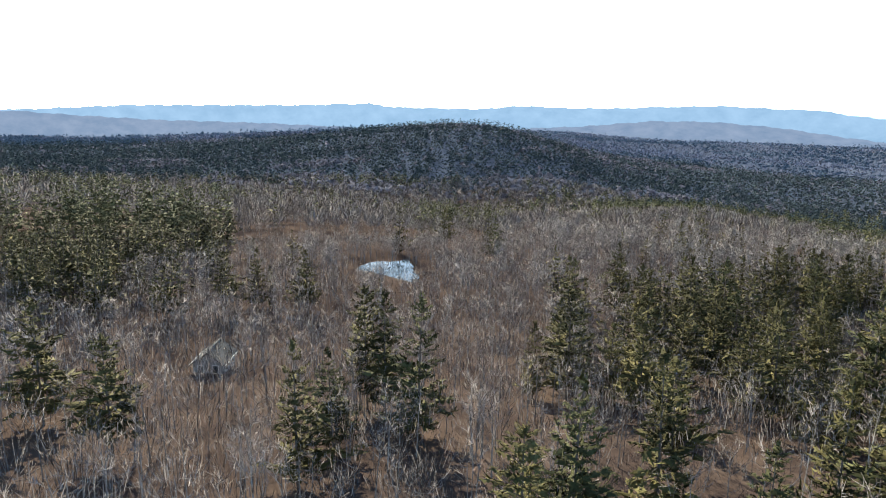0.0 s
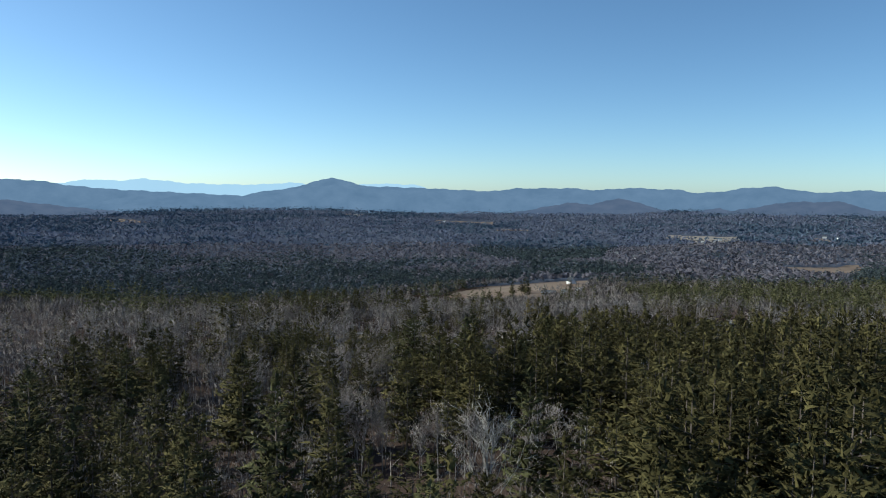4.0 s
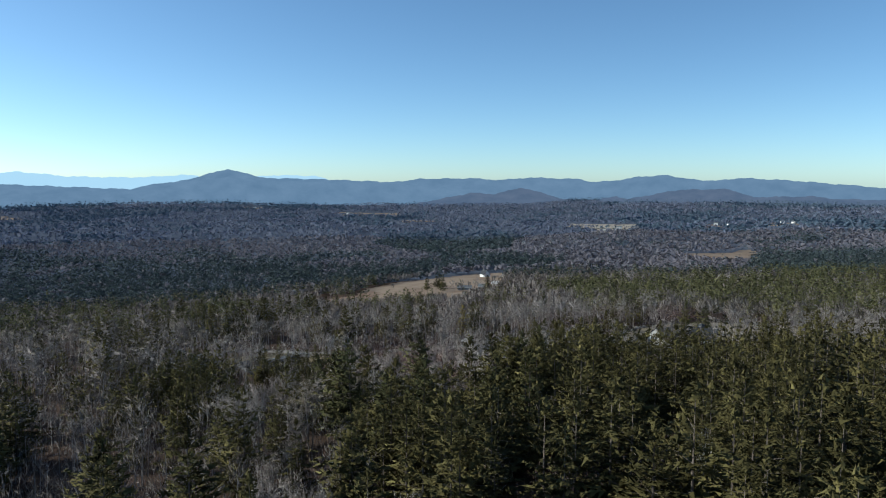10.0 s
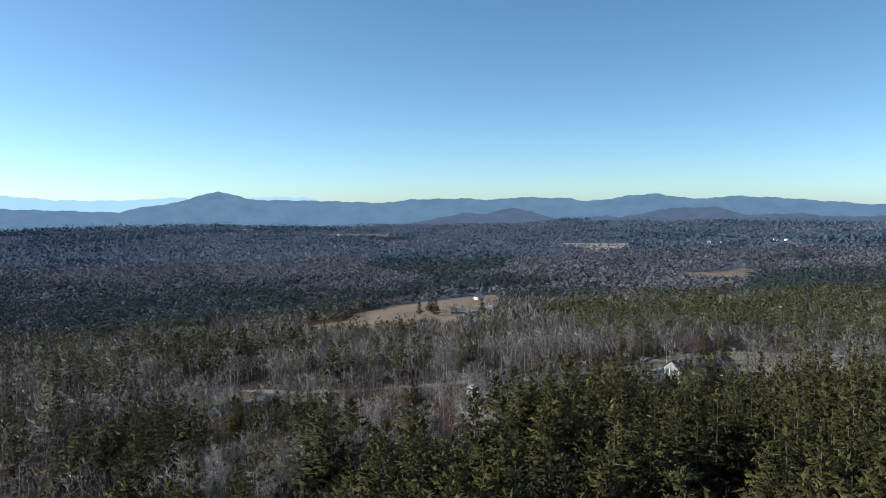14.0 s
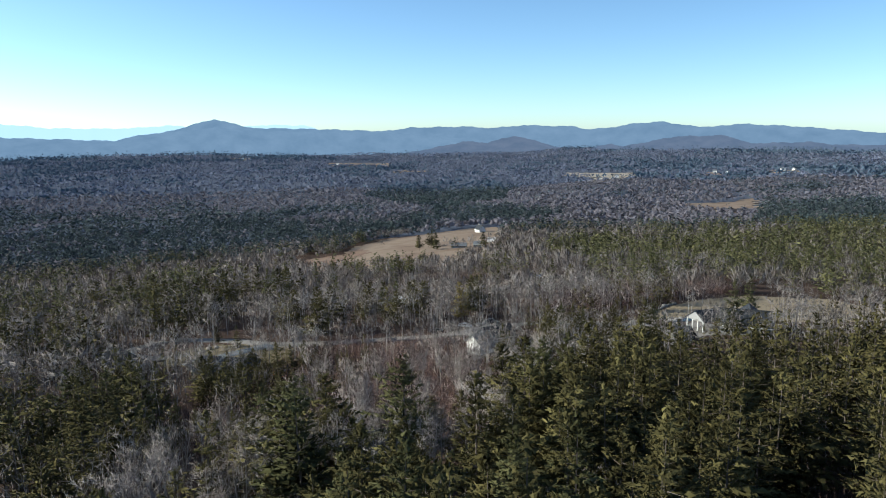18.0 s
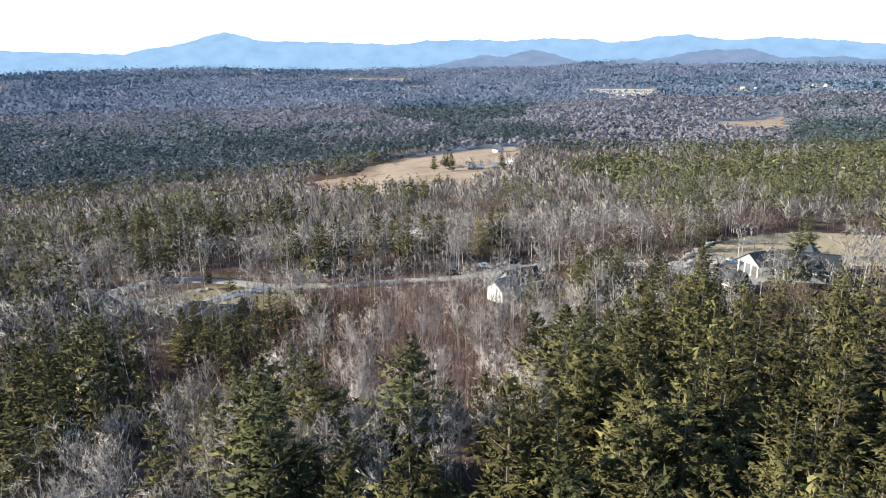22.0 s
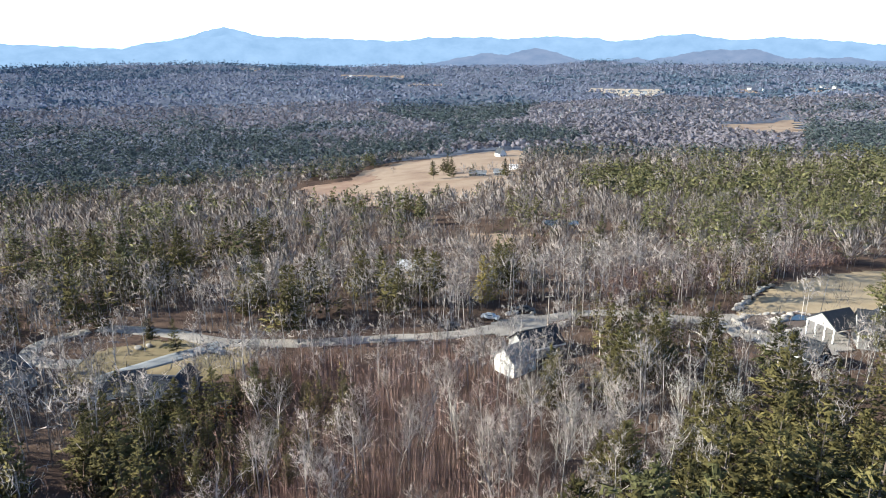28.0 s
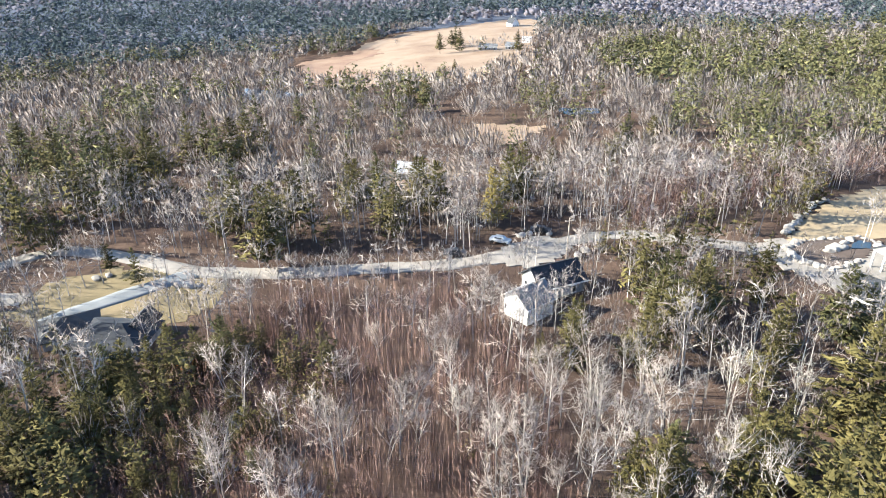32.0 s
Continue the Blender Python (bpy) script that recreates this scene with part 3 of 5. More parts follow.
def scatter(templates, x, y, size, turn, rng, z=None, sink=0.0):
    """One vertex and face array that holds a template at each place."""
    vs, fs, ns, n = [], [], [], 0
    pick = rng.integers(0, len(templates), len(x))
    z = height(x, y) - sink if z is None else z
    for k, (v, f, *soft) in enumerate(templates):
        s = np.where(pick == k)[0]
        if not len(s):
            continue
        c, sn = np.cos(turn[s])[:, None], np.sin(turn[s])[:, None]
        p = np.empty((len(s), len(v), 3), np.float32)
        sz = size[s][:, None]
        wide = sz * rng.uniform(0.85, 1.15, (len(s), 1))
        p[:, :, 0] = (v[:, 0] * c - v[:, 1] * sn) * wide + x[s][:, None]
        p[:, :, 1] = (v[:, 0] * sn + v[:, 1] * c) * wide + y[s][:, None]
        p[:, :, 2] = v[:, 2] * sz + z[s][:, None]
        vs.append(p.reshape(-1, 3))
        if soft:
            w = np.empty_like(p)
            w[:, :, 0] = soft[0][:, 0] * c - soft[0][:, 1] * sn
            w[:, :, 1] = soft[0][:, 0] * sn + soft[0][:, 1] * c
            w[:, :, 2] = soft[0][:, 2]
            ns.append(w.reshape(-1, 3))
        fs.append((f[None] + (np.arange(len(s)) * len(v))[:, None, None]).reshape(-1, 3) + n)
        n += len(s) * len(v)
    out = [np.concatenate(vs), np.concatenate(fs)]
    return out + [np.concatenate(ns)] if ns else out


def inside(x, y, poly):
    """Whether points lie in a polygon."""
    hit = np.zeros(len(x), bool)
    for (ax, ay), (bx, by) in zip(poly, poly[1:] + poly[:1]):
        cross = ((ay > y) != (by > y))
        hit ^= cross & (x < (bx - ax) * (y - ay) / (by - ay + 1e-12) + ax)
    return hit


def value_noise(x, y, s, seed):
    """Smooth noise from 0 to 1 with patches about s metres across."""
    rng = np.random.default_rng(seed)
    g = rng.uniform(0, 1, (128, 128))
    u, v = x / s, y / s
    i, j = np.floor(u).astype(int), np.floor(v).astype(int)
    a, b = u - i, v - j
    a, b = a * a * (3 - 2 * a), b * b * (3 - 2 * b)
    i, j, i1, j1 = i % 128, j % 128, (i + 1) % 128, (j + 1) % 128
    return g[i, j] * (1 - a) * (1 - b) + g[i1, j] * a * (1 - b) + g[i, j1] * (1 - a) * b + g[i1, j1] * a * b

# ---- where things grow and what lies open: outlines in metres ----
FARM_FIELD = [(-62, 700), (-58, 792), (-22, 815), (-10, 876), (29, 925), (60, 935), (96, 962), (138, 985), (170, 985), (172, 930), (151, 871), (112, 690), (60, 610), (11, 622), (-30, 630)]
FAR_FIELDS = {
    "north": [(690, 2462), (864, 2280), (795, 2090), (660, 2320)],
    "farm": [(698, 2182), (758, 2123), (762, 2010), (690, 1930), (640, 1990)],
    "east": [(627, 1408), (661, 1382), (784, 1453), (776, 1407), (620, 1130), (560, 1160), (560, 1250)],
    "hill": [(1051, 2152), (1102, 2144), (1040, 2030), (1000, 2060)],
    "hilltop": [(1263, 2163), (1274, 2047), (1190, 1920), (1170, 1990)],
    "west": [(-1623, 3058), (-1513, 3038), (-1349, 2952), (-1320, 2860), (-1470, 2930)],
    "middle": [(-141, 3280), (141, 3347), (128, 3120), (-110, 3090)],
    "small": [(-623, 3733), (-532, 3775), (-510, 3620), (-590, 3600)],
    "narrow": [(121, 2687), (253, 2753), (240, 2640), (120, 2600)],
}
ROAD = [(-66, 335), (-57, 333), (-46, 327), (-35, 320), (-25, 317), (-14, 315), (-3, 315), (8, 314), (19, 314), (29, 316), (36, 319), (45, 323), (54, 324), (63, 321), (72, 316), (80, 310), (88, 305)]
DRIVE = [(-31, 319), (-35, 315), (-40, 311.5), (-45, 308.5), (-51, 304.5), (-55, 300)]
WEST_LOOP = [(-66, 335), (-74, 328), (-75, 318), (-68, 312), (-58, 312)]
WEST_YARD = [(-62, 306), (-60, 318), (-50, 322), (-38, 323), (-30, 317), (-24, 312), (-26, 301), (-40, 299), (-54, 300)]
EAST_LAWN = [(86, 313), (91, 319), (101, 328), (106, 332), (121, 340), (145, 348), (170, 340), (170, 300), (128, 300), (112, 306), (104, 312)]
EAST_APRON = [(76, 311), (84, 315), (100, 308), (104, 300), (98, 290), (88, 286), (82, 296)]
PAD = [(27, 313), (31, 321), (39, 326), (46, 322), (42, 315), (35, 310)]
MEADOW = [(24, 432), (43, 455), (66, 440), (48, 415)]
NEAR_LAWN = [(-4, 372), (8, 392), (26, 396), (30, 378), (14, 366)]
POND_EAST = [(78, 472), (94, 470), (92, 458), (80, 460)]
POND_FAR = [(-75, 612), (-30, 592), (-32, 570), (-70, 588)]
POND_WEST = [(-186, 86), (-202, 102), (-197, 116), (-172, 106), (-164, 92), (-175, 85)]
POND_BANK = [(-156, 86), (-158, 102), (-168, 110), (-190, 119), (-205, 104), (-190, 85)]
PINE_STANDS = [
    [(-13, 151), (-10, 172), (-4, 184), (10, 186), (24, 205), (29, 224), (54, 253), (96, 272), (115, 220), (47, 136), (37, 138), (22, 126), (-13, 143)],
    [(31, 230), (88, 244), (143, 256), (60, 90), (25, 56), (13, 57), (17, 77)],
    [(26, 230), (41, 243), (52, 253), (66, 233), (80, 212), (40, 163), (15, 169)],
    [(-190, 430), (-150, 420), (-140, 340), (-190, 330)],
    [(-120, 400), (-57, 397), (-37, 330), (-55, 330), (-77, 338), (-140, 330), (-190, 420)],
    [(-369, -14), (-327, 82), (-196, 53), (-196, 22), (-145, 11), (-144, -9)],
]
NORTHWEST_STAND = PINE_STANDS[4]
FAR_PINE_STANDS = [
    [(133, 637), (165, 690), (241, 759), (259, 655), (321, 577), (229, 455), (196, 474), (146, 484), (126, 524)],
    [(259, 655), (400, 700), (560, 560), (480, 400), (300, 440), (229, 455)],
    [(1, 1888), (106, 2210), (389, 2237), (431, 2098), (306, 1580), (140, 1327)],
    [(50, 1165), (125, 1381), (255, 1333), (312, 1133), (224, 1000), (159, 1025)],
    [(429, 832), (736, 1329), (917, 1210), (464, 650), (399, 649)],
    [(-537, 499), (-595, 666), (-557, 1082), (-300, 640), (-250, 420), (-330, 400)],
]
MIXED = [(-75, 50), (8, 50), (12, 88), (-8, 140), (-14, 150), (-60, 190), (-120, 190)]
HOLLOW = [(-40, 258), (-24, 280), (-6, 286), (0, 276), (-8, 262), (-22, 246)]
SHADE = [(-48, 234), (-42, 256), (-28, 263), (-14, 252), (-26, 232)]
WEST_STRIP = [(-66, 224), (-52, 226), (-48, 240), (-45, 258), (-60, 266)]
CLUMP = [(-100, 129), (-102, 176), (-91, 217), (-45, 133), (-30, 88), (-60, 85)]
NO_PINES = [[(-140, -70), (-25, -70), (-25, 70), (-140, 70)], [(-75, 238), (-4, 232), (-4, 312), (-75, 330)], [(-4, 232), (22, 238), (44, 275), (44, 312), (-4, 312)],
            [(-14, 200), (22, 200), (26, 214), (30, 236), (22, 238), (-4, 232), (-12, 228)]]
SCRUB = [(11, 152), (26, 160), (41, 174), (60, 190), (72, 198), (55, 172), (39, 155), (30, 138), (14, 141)]
SAPLINGS = [(-16, 303), (0, 305), (20, 300), (28, 287), (31, 270), (24, 240), (8, 226), (-12, 228), (-25, 250), (-28, 271)]


def near_line(x, y, line, wide):
    hit = np.zeros(len(x), bool)
    for (ax, ay), (bx, by) in zip(line, line[1:]):
        dx, dy = bx - ax, by - ay
        t = np.clip(((x - ax) * dx + (y - ay) * dy) / (dx * dx + dy * dy), 0, 1)
        hit |= np.hypot(x - ax - t * dx, y - ay - t * dy) < wide
    return hit


def open_ground(x, y):
    hit = near_line(x, y, ROAD, 4.2) | near_line(x, y, DRIVE, 3.0) | near_line(x, y, WEST_LOOP, 3.4)
    for poly in [FARM_FIELD, WEST_YARD, EAST_LAWN, EAST_APRON, PAD, MEADOW, NEAR_LAWN, POND_EAST, POND_FAR, POND_WEST, POND_BANK] + list(FAR_FIELDS.values()):
        hit |= inside(x, y, poly)
    hit |= np.hypot(x + 101, y - 24) < 6.0
    hit |= np.hypot(x - 31, y - 294) < 5.8
    hit |= np.hypot(x - 36, y - 301) < 5.0
    hit |= np.hypot(x + 40, y - 293) < 8.5
    hit |= (np.abs(x - 104) < 14) & (np.abs(y - 292) < 13)
    hit |= np.hypot(x - 14, y - 381) < 8
    return hit


def fan(rng, n, r0, r1, a0, a1):
    """Places spread evenly over a fan round the centre."""
    r = np.sqrt(rng.uniform(r0 ** 2, r1 ** 2, n))
    a = np.radians(rng.uniform(a0, a1, n))
    return CENTRE[0] + r * np.sin(a), CENTRE[1] + r * np.cos(a)


def evergreen_share(x, y):
    """Chance that a tree is an evergreen."""
    p = 0.025 + 0.5 * np.clip((value_noise(x, y, 110, 3) * 0.55 + value_noise(x, y, 34, 4) * 0.45 - 0.56) * 6, 0, 1)
    for poly in PINE_STANDS:
        p = np.where(inside(x, y, poly), 0.3 if poly is NORTHWEST_STAND else 0.88, p)
    for poly in FAR_PINE_STANDS:
        p = np.where(inside(x, y, poly), 0.55, p)
    p = np.where((p < 0.6) & (np.hypot(x, y - 100) < 268), p * 0.45, p)
    p = np.where(inside(x, y, MIXED), 0.05, p)
    p = np.where(inside(x, y, CLUMP), 0.3, p)
    for poly in NO_PINES:
        p = np.where(inside(x, y, poly), 0.0, p)
    p = np.where(inside(x, y, NO_PINES[1]) & (y < 290), 0.12, p)
    p = np.where(inside(x, y, HOLLOW), 0.9, p)
    p = np.where(inside(x, y, WEST_STRIP), 0.9, p)
    return p


def stuff(name, label, category, arrays, mats):
    v, f, *soft = arrays
    return tagged(new(name, mesh_from(name, v, f, mats, normals=soft[0] if soft else None)), label, category, kind="stuff")


def shards(seed, m, wide, low, high, long0, long1, width, stand):
    """A small cluster of upright slivers for a tree far off."""
    r = np.random.default_rng(seed)
    b = np.stack([r.normal(0, wide, m), r.normal(0, wide, m), r.uniform(low, high, m)], 1)
    return puffed(*slivers(b, unit(r.normal(0, stand, (m, 3)) + np.array([0, 0, 1])), r.uniform(long0, long1, m), width, r), 0.0, 0.5, 0.35, seed)


def far_woods():
    rng = np.random.default_rng(11)
    # every ring wears colours with haze in them, bluest in the last
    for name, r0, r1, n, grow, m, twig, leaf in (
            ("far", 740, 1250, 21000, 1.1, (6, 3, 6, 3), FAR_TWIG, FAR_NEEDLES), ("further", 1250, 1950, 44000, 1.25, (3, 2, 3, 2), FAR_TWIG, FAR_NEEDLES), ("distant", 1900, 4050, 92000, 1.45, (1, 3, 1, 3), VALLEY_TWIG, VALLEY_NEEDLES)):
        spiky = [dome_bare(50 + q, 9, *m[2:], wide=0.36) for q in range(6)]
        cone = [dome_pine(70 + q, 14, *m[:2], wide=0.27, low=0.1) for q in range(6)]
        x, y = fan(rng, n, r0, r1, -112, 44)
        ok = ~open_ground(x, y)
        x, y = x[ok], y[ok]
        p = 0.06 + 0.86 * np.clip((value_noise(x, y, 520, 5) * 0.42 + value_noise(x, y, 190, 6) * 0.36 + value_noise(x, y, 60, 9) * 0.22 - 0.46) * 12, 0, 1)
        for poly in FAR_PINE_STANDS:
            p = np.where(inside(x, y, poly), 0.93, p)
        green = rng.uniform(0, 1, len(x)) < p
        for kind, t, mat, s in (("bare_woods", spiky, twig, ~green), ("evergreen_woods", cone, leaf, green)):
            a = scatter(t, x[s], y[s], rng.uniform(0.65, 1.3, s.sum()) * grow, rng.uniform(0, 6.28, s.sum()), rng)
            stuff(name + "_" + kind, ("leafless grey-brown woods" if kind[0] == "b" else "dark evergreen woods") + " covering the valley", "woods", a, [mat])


far_woods()


# hardwoods round the farm buildings
FARM_TREES = [(84, 748), (88, 764), (95, 765), (101, 763), (105, 770), (113, 764), (119, 772), (123, 779), (85, 743), (92, 746), (99, 742), (107, 740), (115, 744), (121, 752), (78, 752), (133, 795), (128, 772), (80, 741), (12, 690), (20, 830)]


def mid_woods():
    rng = np.random.default_rng(12)
    bare, pine, fine, green_close = [], [], [], []
    for k in range(6):
        bare.append(puff_template(100 + k, 13, 36, 0.68, 0.37, 0.24, 1, 0.5))
        fine.append(puff_template(140 + k, 13, 110, 0.25, 0.36, 0.26, 2, 0.6))
        pine.append(dome_pine(120 + k, 15, 17, 3, 0.22))
        green_close.append(pine_template(160 + k, 16, 10, 5, 2, 3, 0.14, 0.35, 0.24, False)[1])
    x, y = fan(rng, 19500, 265, 860, -112, 42)
    ok = ~open_ground(x, y)
    x, y = np.concatenate([x[ok], [p[0] for p in FARM_TREES]]), np.concatenate([y[ok], [p[1] for p in FARM_TREES]])
    share = np.where(inside(x, y, FARM_FIELD), 0.05, evergreen_share(x, y))
    green = rng.uniform(0, 1, len(x)) < share
    # closed stands: fewer and broader trees
    keep = (share < 0.7) | (rng.uniform(0, 1, len(x)) < np.where(green, 0.52, 0.4))
    x, y, green, share = x[keep], y[keep], green[keep], share[keep]
    broad = np.where(green & (share > 0.7), 1.32, 1.0)
    close = np.hypot(x - CENTRE[0], y - CENTRE[1]) < 430
    for kind, t, mat, s in (("bare_woods", bare, SLOPE_TWIG, ~green & ~close), ("bare_trees", fine, SLOPE_TWIG, ~green & close), ("evergreen_woods", pine, HILL_NEEDLES, green & ~close), ("evergreen_trees", green_close, HILL_NEEDLES, green & close)):
        a = scatter(t, x[s], y[s], np.where(green[s], rng.uniform(0.75, 1.2, s.sum()), rng.uniform(0.55, 1.0, s.sum())) * broad[s], rng.uniform(0, 6.28, s.sum()), rng)
        stuff("hillside_" + kind, "leafless grey hardwood trees on the slope" if kind[0] == "b" else "green pines standing among bare hardwoods", "woods", a, [mat])


mid_woods()

# single pines that stand out, and rows added to cast shade: x, y, height
PINES_FIRST = [(-103, 111, 20), (-130, 153, 18), (-86, 117, 20), (-84, 132, 22), (-79, 138, 22), (-95, 181, 22), (-90, 194, 21), (-82, 206, 20), (-22, 96, 22), (-65, 76, 15), (-61, 67, 14), (-62, 78, 15), (-54, 77, 14), (-41, 71, 16), (-15, 46, 18), (-15, 35, 18), (-14, 29, 15), (-4, 56, 17), (-5, 48, 12), (-78, -4, 18), (-61, 3, 16), (-43, 20, 17), (-50, 27, 14), (-66, 39, 20), (-62, 40, 20), (-50, 39, 20), (-146, 58, 17), (-151, 38, 16), (-152, 47, 16), (-197, 154, 18), (-228, 149, 18)]
PINES_SECOND = [(-105, 198, 20), (-95, 201, 18), (-79, 188, 22), (-38, 134, 22), (-21, 126, 18), (8, 97, 19), (-47, 196, 17), (-12, 194, 22), (-4, 177, 21), (11, 188, 22), (24, 214, 22), (41, 144, 21)]
PINES_THIRD = [(-101, 207, 20), (-105, 241, 17), (-94, 261, 14), (-76, 181, 20), (-47, 154, 16), (-64, 225, 14), (-46, 219, 15), (-46, 190, 13), (-32, 146, 16), (-23, 139, 14), (-36, 184, 14), (-20, 217, 17), (-20, 165, 14), (-9, 208, 20), (41, 135, 20)]
PINES_FOURTH = [(-22, 211, 15), (-15, 216, 13), (3, 207, 21), (8, 216, 12), (13, 214, 13), (18, 209, 12), (-6, 191, 12), (101, 285, 17), (73, 276, 14), (47, 280, 14), (56, 265, 15)]
PINES_FIFTH = [(-95, 392, 18), (-86, 382, 18), (-72, 377, 17), (-65, 375, 17), (-56, 378, 19), (-51, 398, 18), (-47, 401, 18), (-37, 392, 18), (-28, 394, 18), (-30, 352, 15), (-17, 318, 18), (-14, 338, 15), (-2, 355, 14), (5, 356, 14), (14, 349, 14), (18, 343, 14), (37, 354, 14), (41, 357, 14), (46, 364, 8), (74, 469, 15), (75, 382, 15), (84, 385, 12), (95, 338, 14), (51, 285, 14), (53, 281, 14), (50, 295, 12)]
PINES_SIXTH = [(45, 248, 15), (76, 275, 11), (35, 246, 13), (55, 244, 12), (64, 241, 14), (33, 249, 10), (-65, 633, 14), (19, 515, 14), (26, 518, 14), (-4, 504, 13), (54, 789, 14), (70, 812, 16), (72, 796, 15), (64, 789, 15), (116, 769, 13), (110, 660, 13), (121, 681, 13), (-30, 335, 14), (-88, 359, 17), (-104, 380, 17), (-75, 368, 17)]
PINES_EIGHTH = [(-110, 119, 18), (-112, 137, 17), (-92, 127, 16), (-97, 145, 19), (-88, 139, 18), (-84, 146, 20), (-95, 185, 20), (-78, 173, 20), (-43, 145, 21), (-31, 142, 20), (22, 221, 20), (25, 98, 19), (-2, 66, 18), (-22, 56, 15), (-42, 116, 18), (-55, 111, 18), (-52, 92, 17), (-37, 90, 16)]
PINES_NINTH = [(-10, 86, 14), (-3, 81, 13), (2, 80, 12), (10, 82, 15), (13, 87, 17), (16, 85, 16), (-15, 87, 12), (-21, 88, 13), (-33, 95, 12), (-59, 111, 16), (-42, 94, 13), (-77, 131, 18), (24, 85, 17), (33, 94, 18), (33, 81, 16)]
PINES_TENTH = [(-110, 419, 18), (-85, 389, 18), (-64, 352, 18), (-59, 358, 18), (-62, 378, 18), (-55, 372, 18), (-50, 369, 18), (-41, 391, 18), (-34, 401, 18), (-69, 335, 18), (-82, 404, 18), (-17, 329, 15), (-25, 334, 15), (-63, 333, 15), (-13, 377, 15), (0, 345, 15), (5, 345, 15), (9, 341, 15), (15, 344, 15), (18, 338, 15), (47, 354, 15), (38, 344, 15), (35, 341, 15), (-3, 480, 15), (9, 492, 15), (18, 496, 15), (25, 497, 15), (-21, 562, 15), (-26, 462, 15), (52, 757, 16), (67, 790, 16), (68, 761, 16), (109, 730, 16), (54, 661, 8), (91, 622, 8), (58, 288, 12), (66, 287, 12), (63, 273, 12), (43, 274, 12), (33, 277, 12)]
PINES_ELEVENTH = [(-49, 245, 9), (-45, 243, 8), (-40, 239, 9), (-36, 237, 8), (-32, 235, 8), (-46, 235, 9), (-39, 233, 8), (-51, 242, 9), (-28, 231, 7), (-40, 229, 8)]
PINES_TWELFTH = [(-36, 264, 8), (-26, 261, 7), (-24, 270, 6), (-21, 271, 6), (-17, 266, 6), (-20, 262, 6), (-15, 270, 6), (-16, 259, 6), (-24, 265, 6), (-13, 264, 6), (-22, 255, 7), (-18, 254, 6), (-31, 258, 7), (-36, 258, 8), (-10, 257, 6)]
PINES_SEVENTH = [(56, 285, 13), (51, 289, 12), (37, 249, 11), (49, 249, 12), (-48, 320, 7), (-41, 315, 8), (-38, 268, 8), (36, 284, 8), (29, 278, 6), (-10, 282, 6)]
# close rows of pines added to shade HOLLOW from the sun side
PINES_FOURTEENTH = [(-37, 276, 11), (-34, 278, 10), (-31, 278, 11), (-28, 280, 10), (-25, 281, 11), (-22, 282, 10), (-19, 284, 10), (-16, 284, 9), (-13, 286, 8), (-40, 271, 12), (-41, 266, 12), (-39, 262, 12), (-33, 272, 9), (-29, 273, 9), (-27, 268, 9), (-32, 266, 10)]
# the first two stand out, the others are added to shade SHADE
PINES_THIRTEENTH = [(62, 254, 20), (122, 313, 13), (-60, 232, 15), (-57, 238, 16), (-55, 246, 15), (-54, 227, 14), (-51, 252, 13), (-58, 254, 15), (-62, 244, 16), (-50, 233, 12), (-49, 260, 13), (-56, 263, 14), (-64, 256, 15), (-47, 226, 12)]
STANDING_PINES = PINES_FOURTEENTH + PINES_THIRTEENTH + PINES_FIRST + PINES_SECOND + PINES_THIRD + PINES_FOURTH + PINES_FIFTH + PINES_SIXTH + PINES_SEVENTH + PINES_EIGHTH + PINES_NINTH + PINES_TENTH + PINES_ELEVENTH + PINES_TWELFTH


ROUTE = [(27, -4), (8, 5), (-7, 35), (-9, 60), (-6, 86), (-2, 120), (2, 155), (7, 193)]


# thinned woods on the near side of the road and round the yards
ROADSIDE = [(-24, 294), (-20, 290), (40, 284), (70, 276), (84, 286), (84, 312), (-20, 314), (-24, 300)]


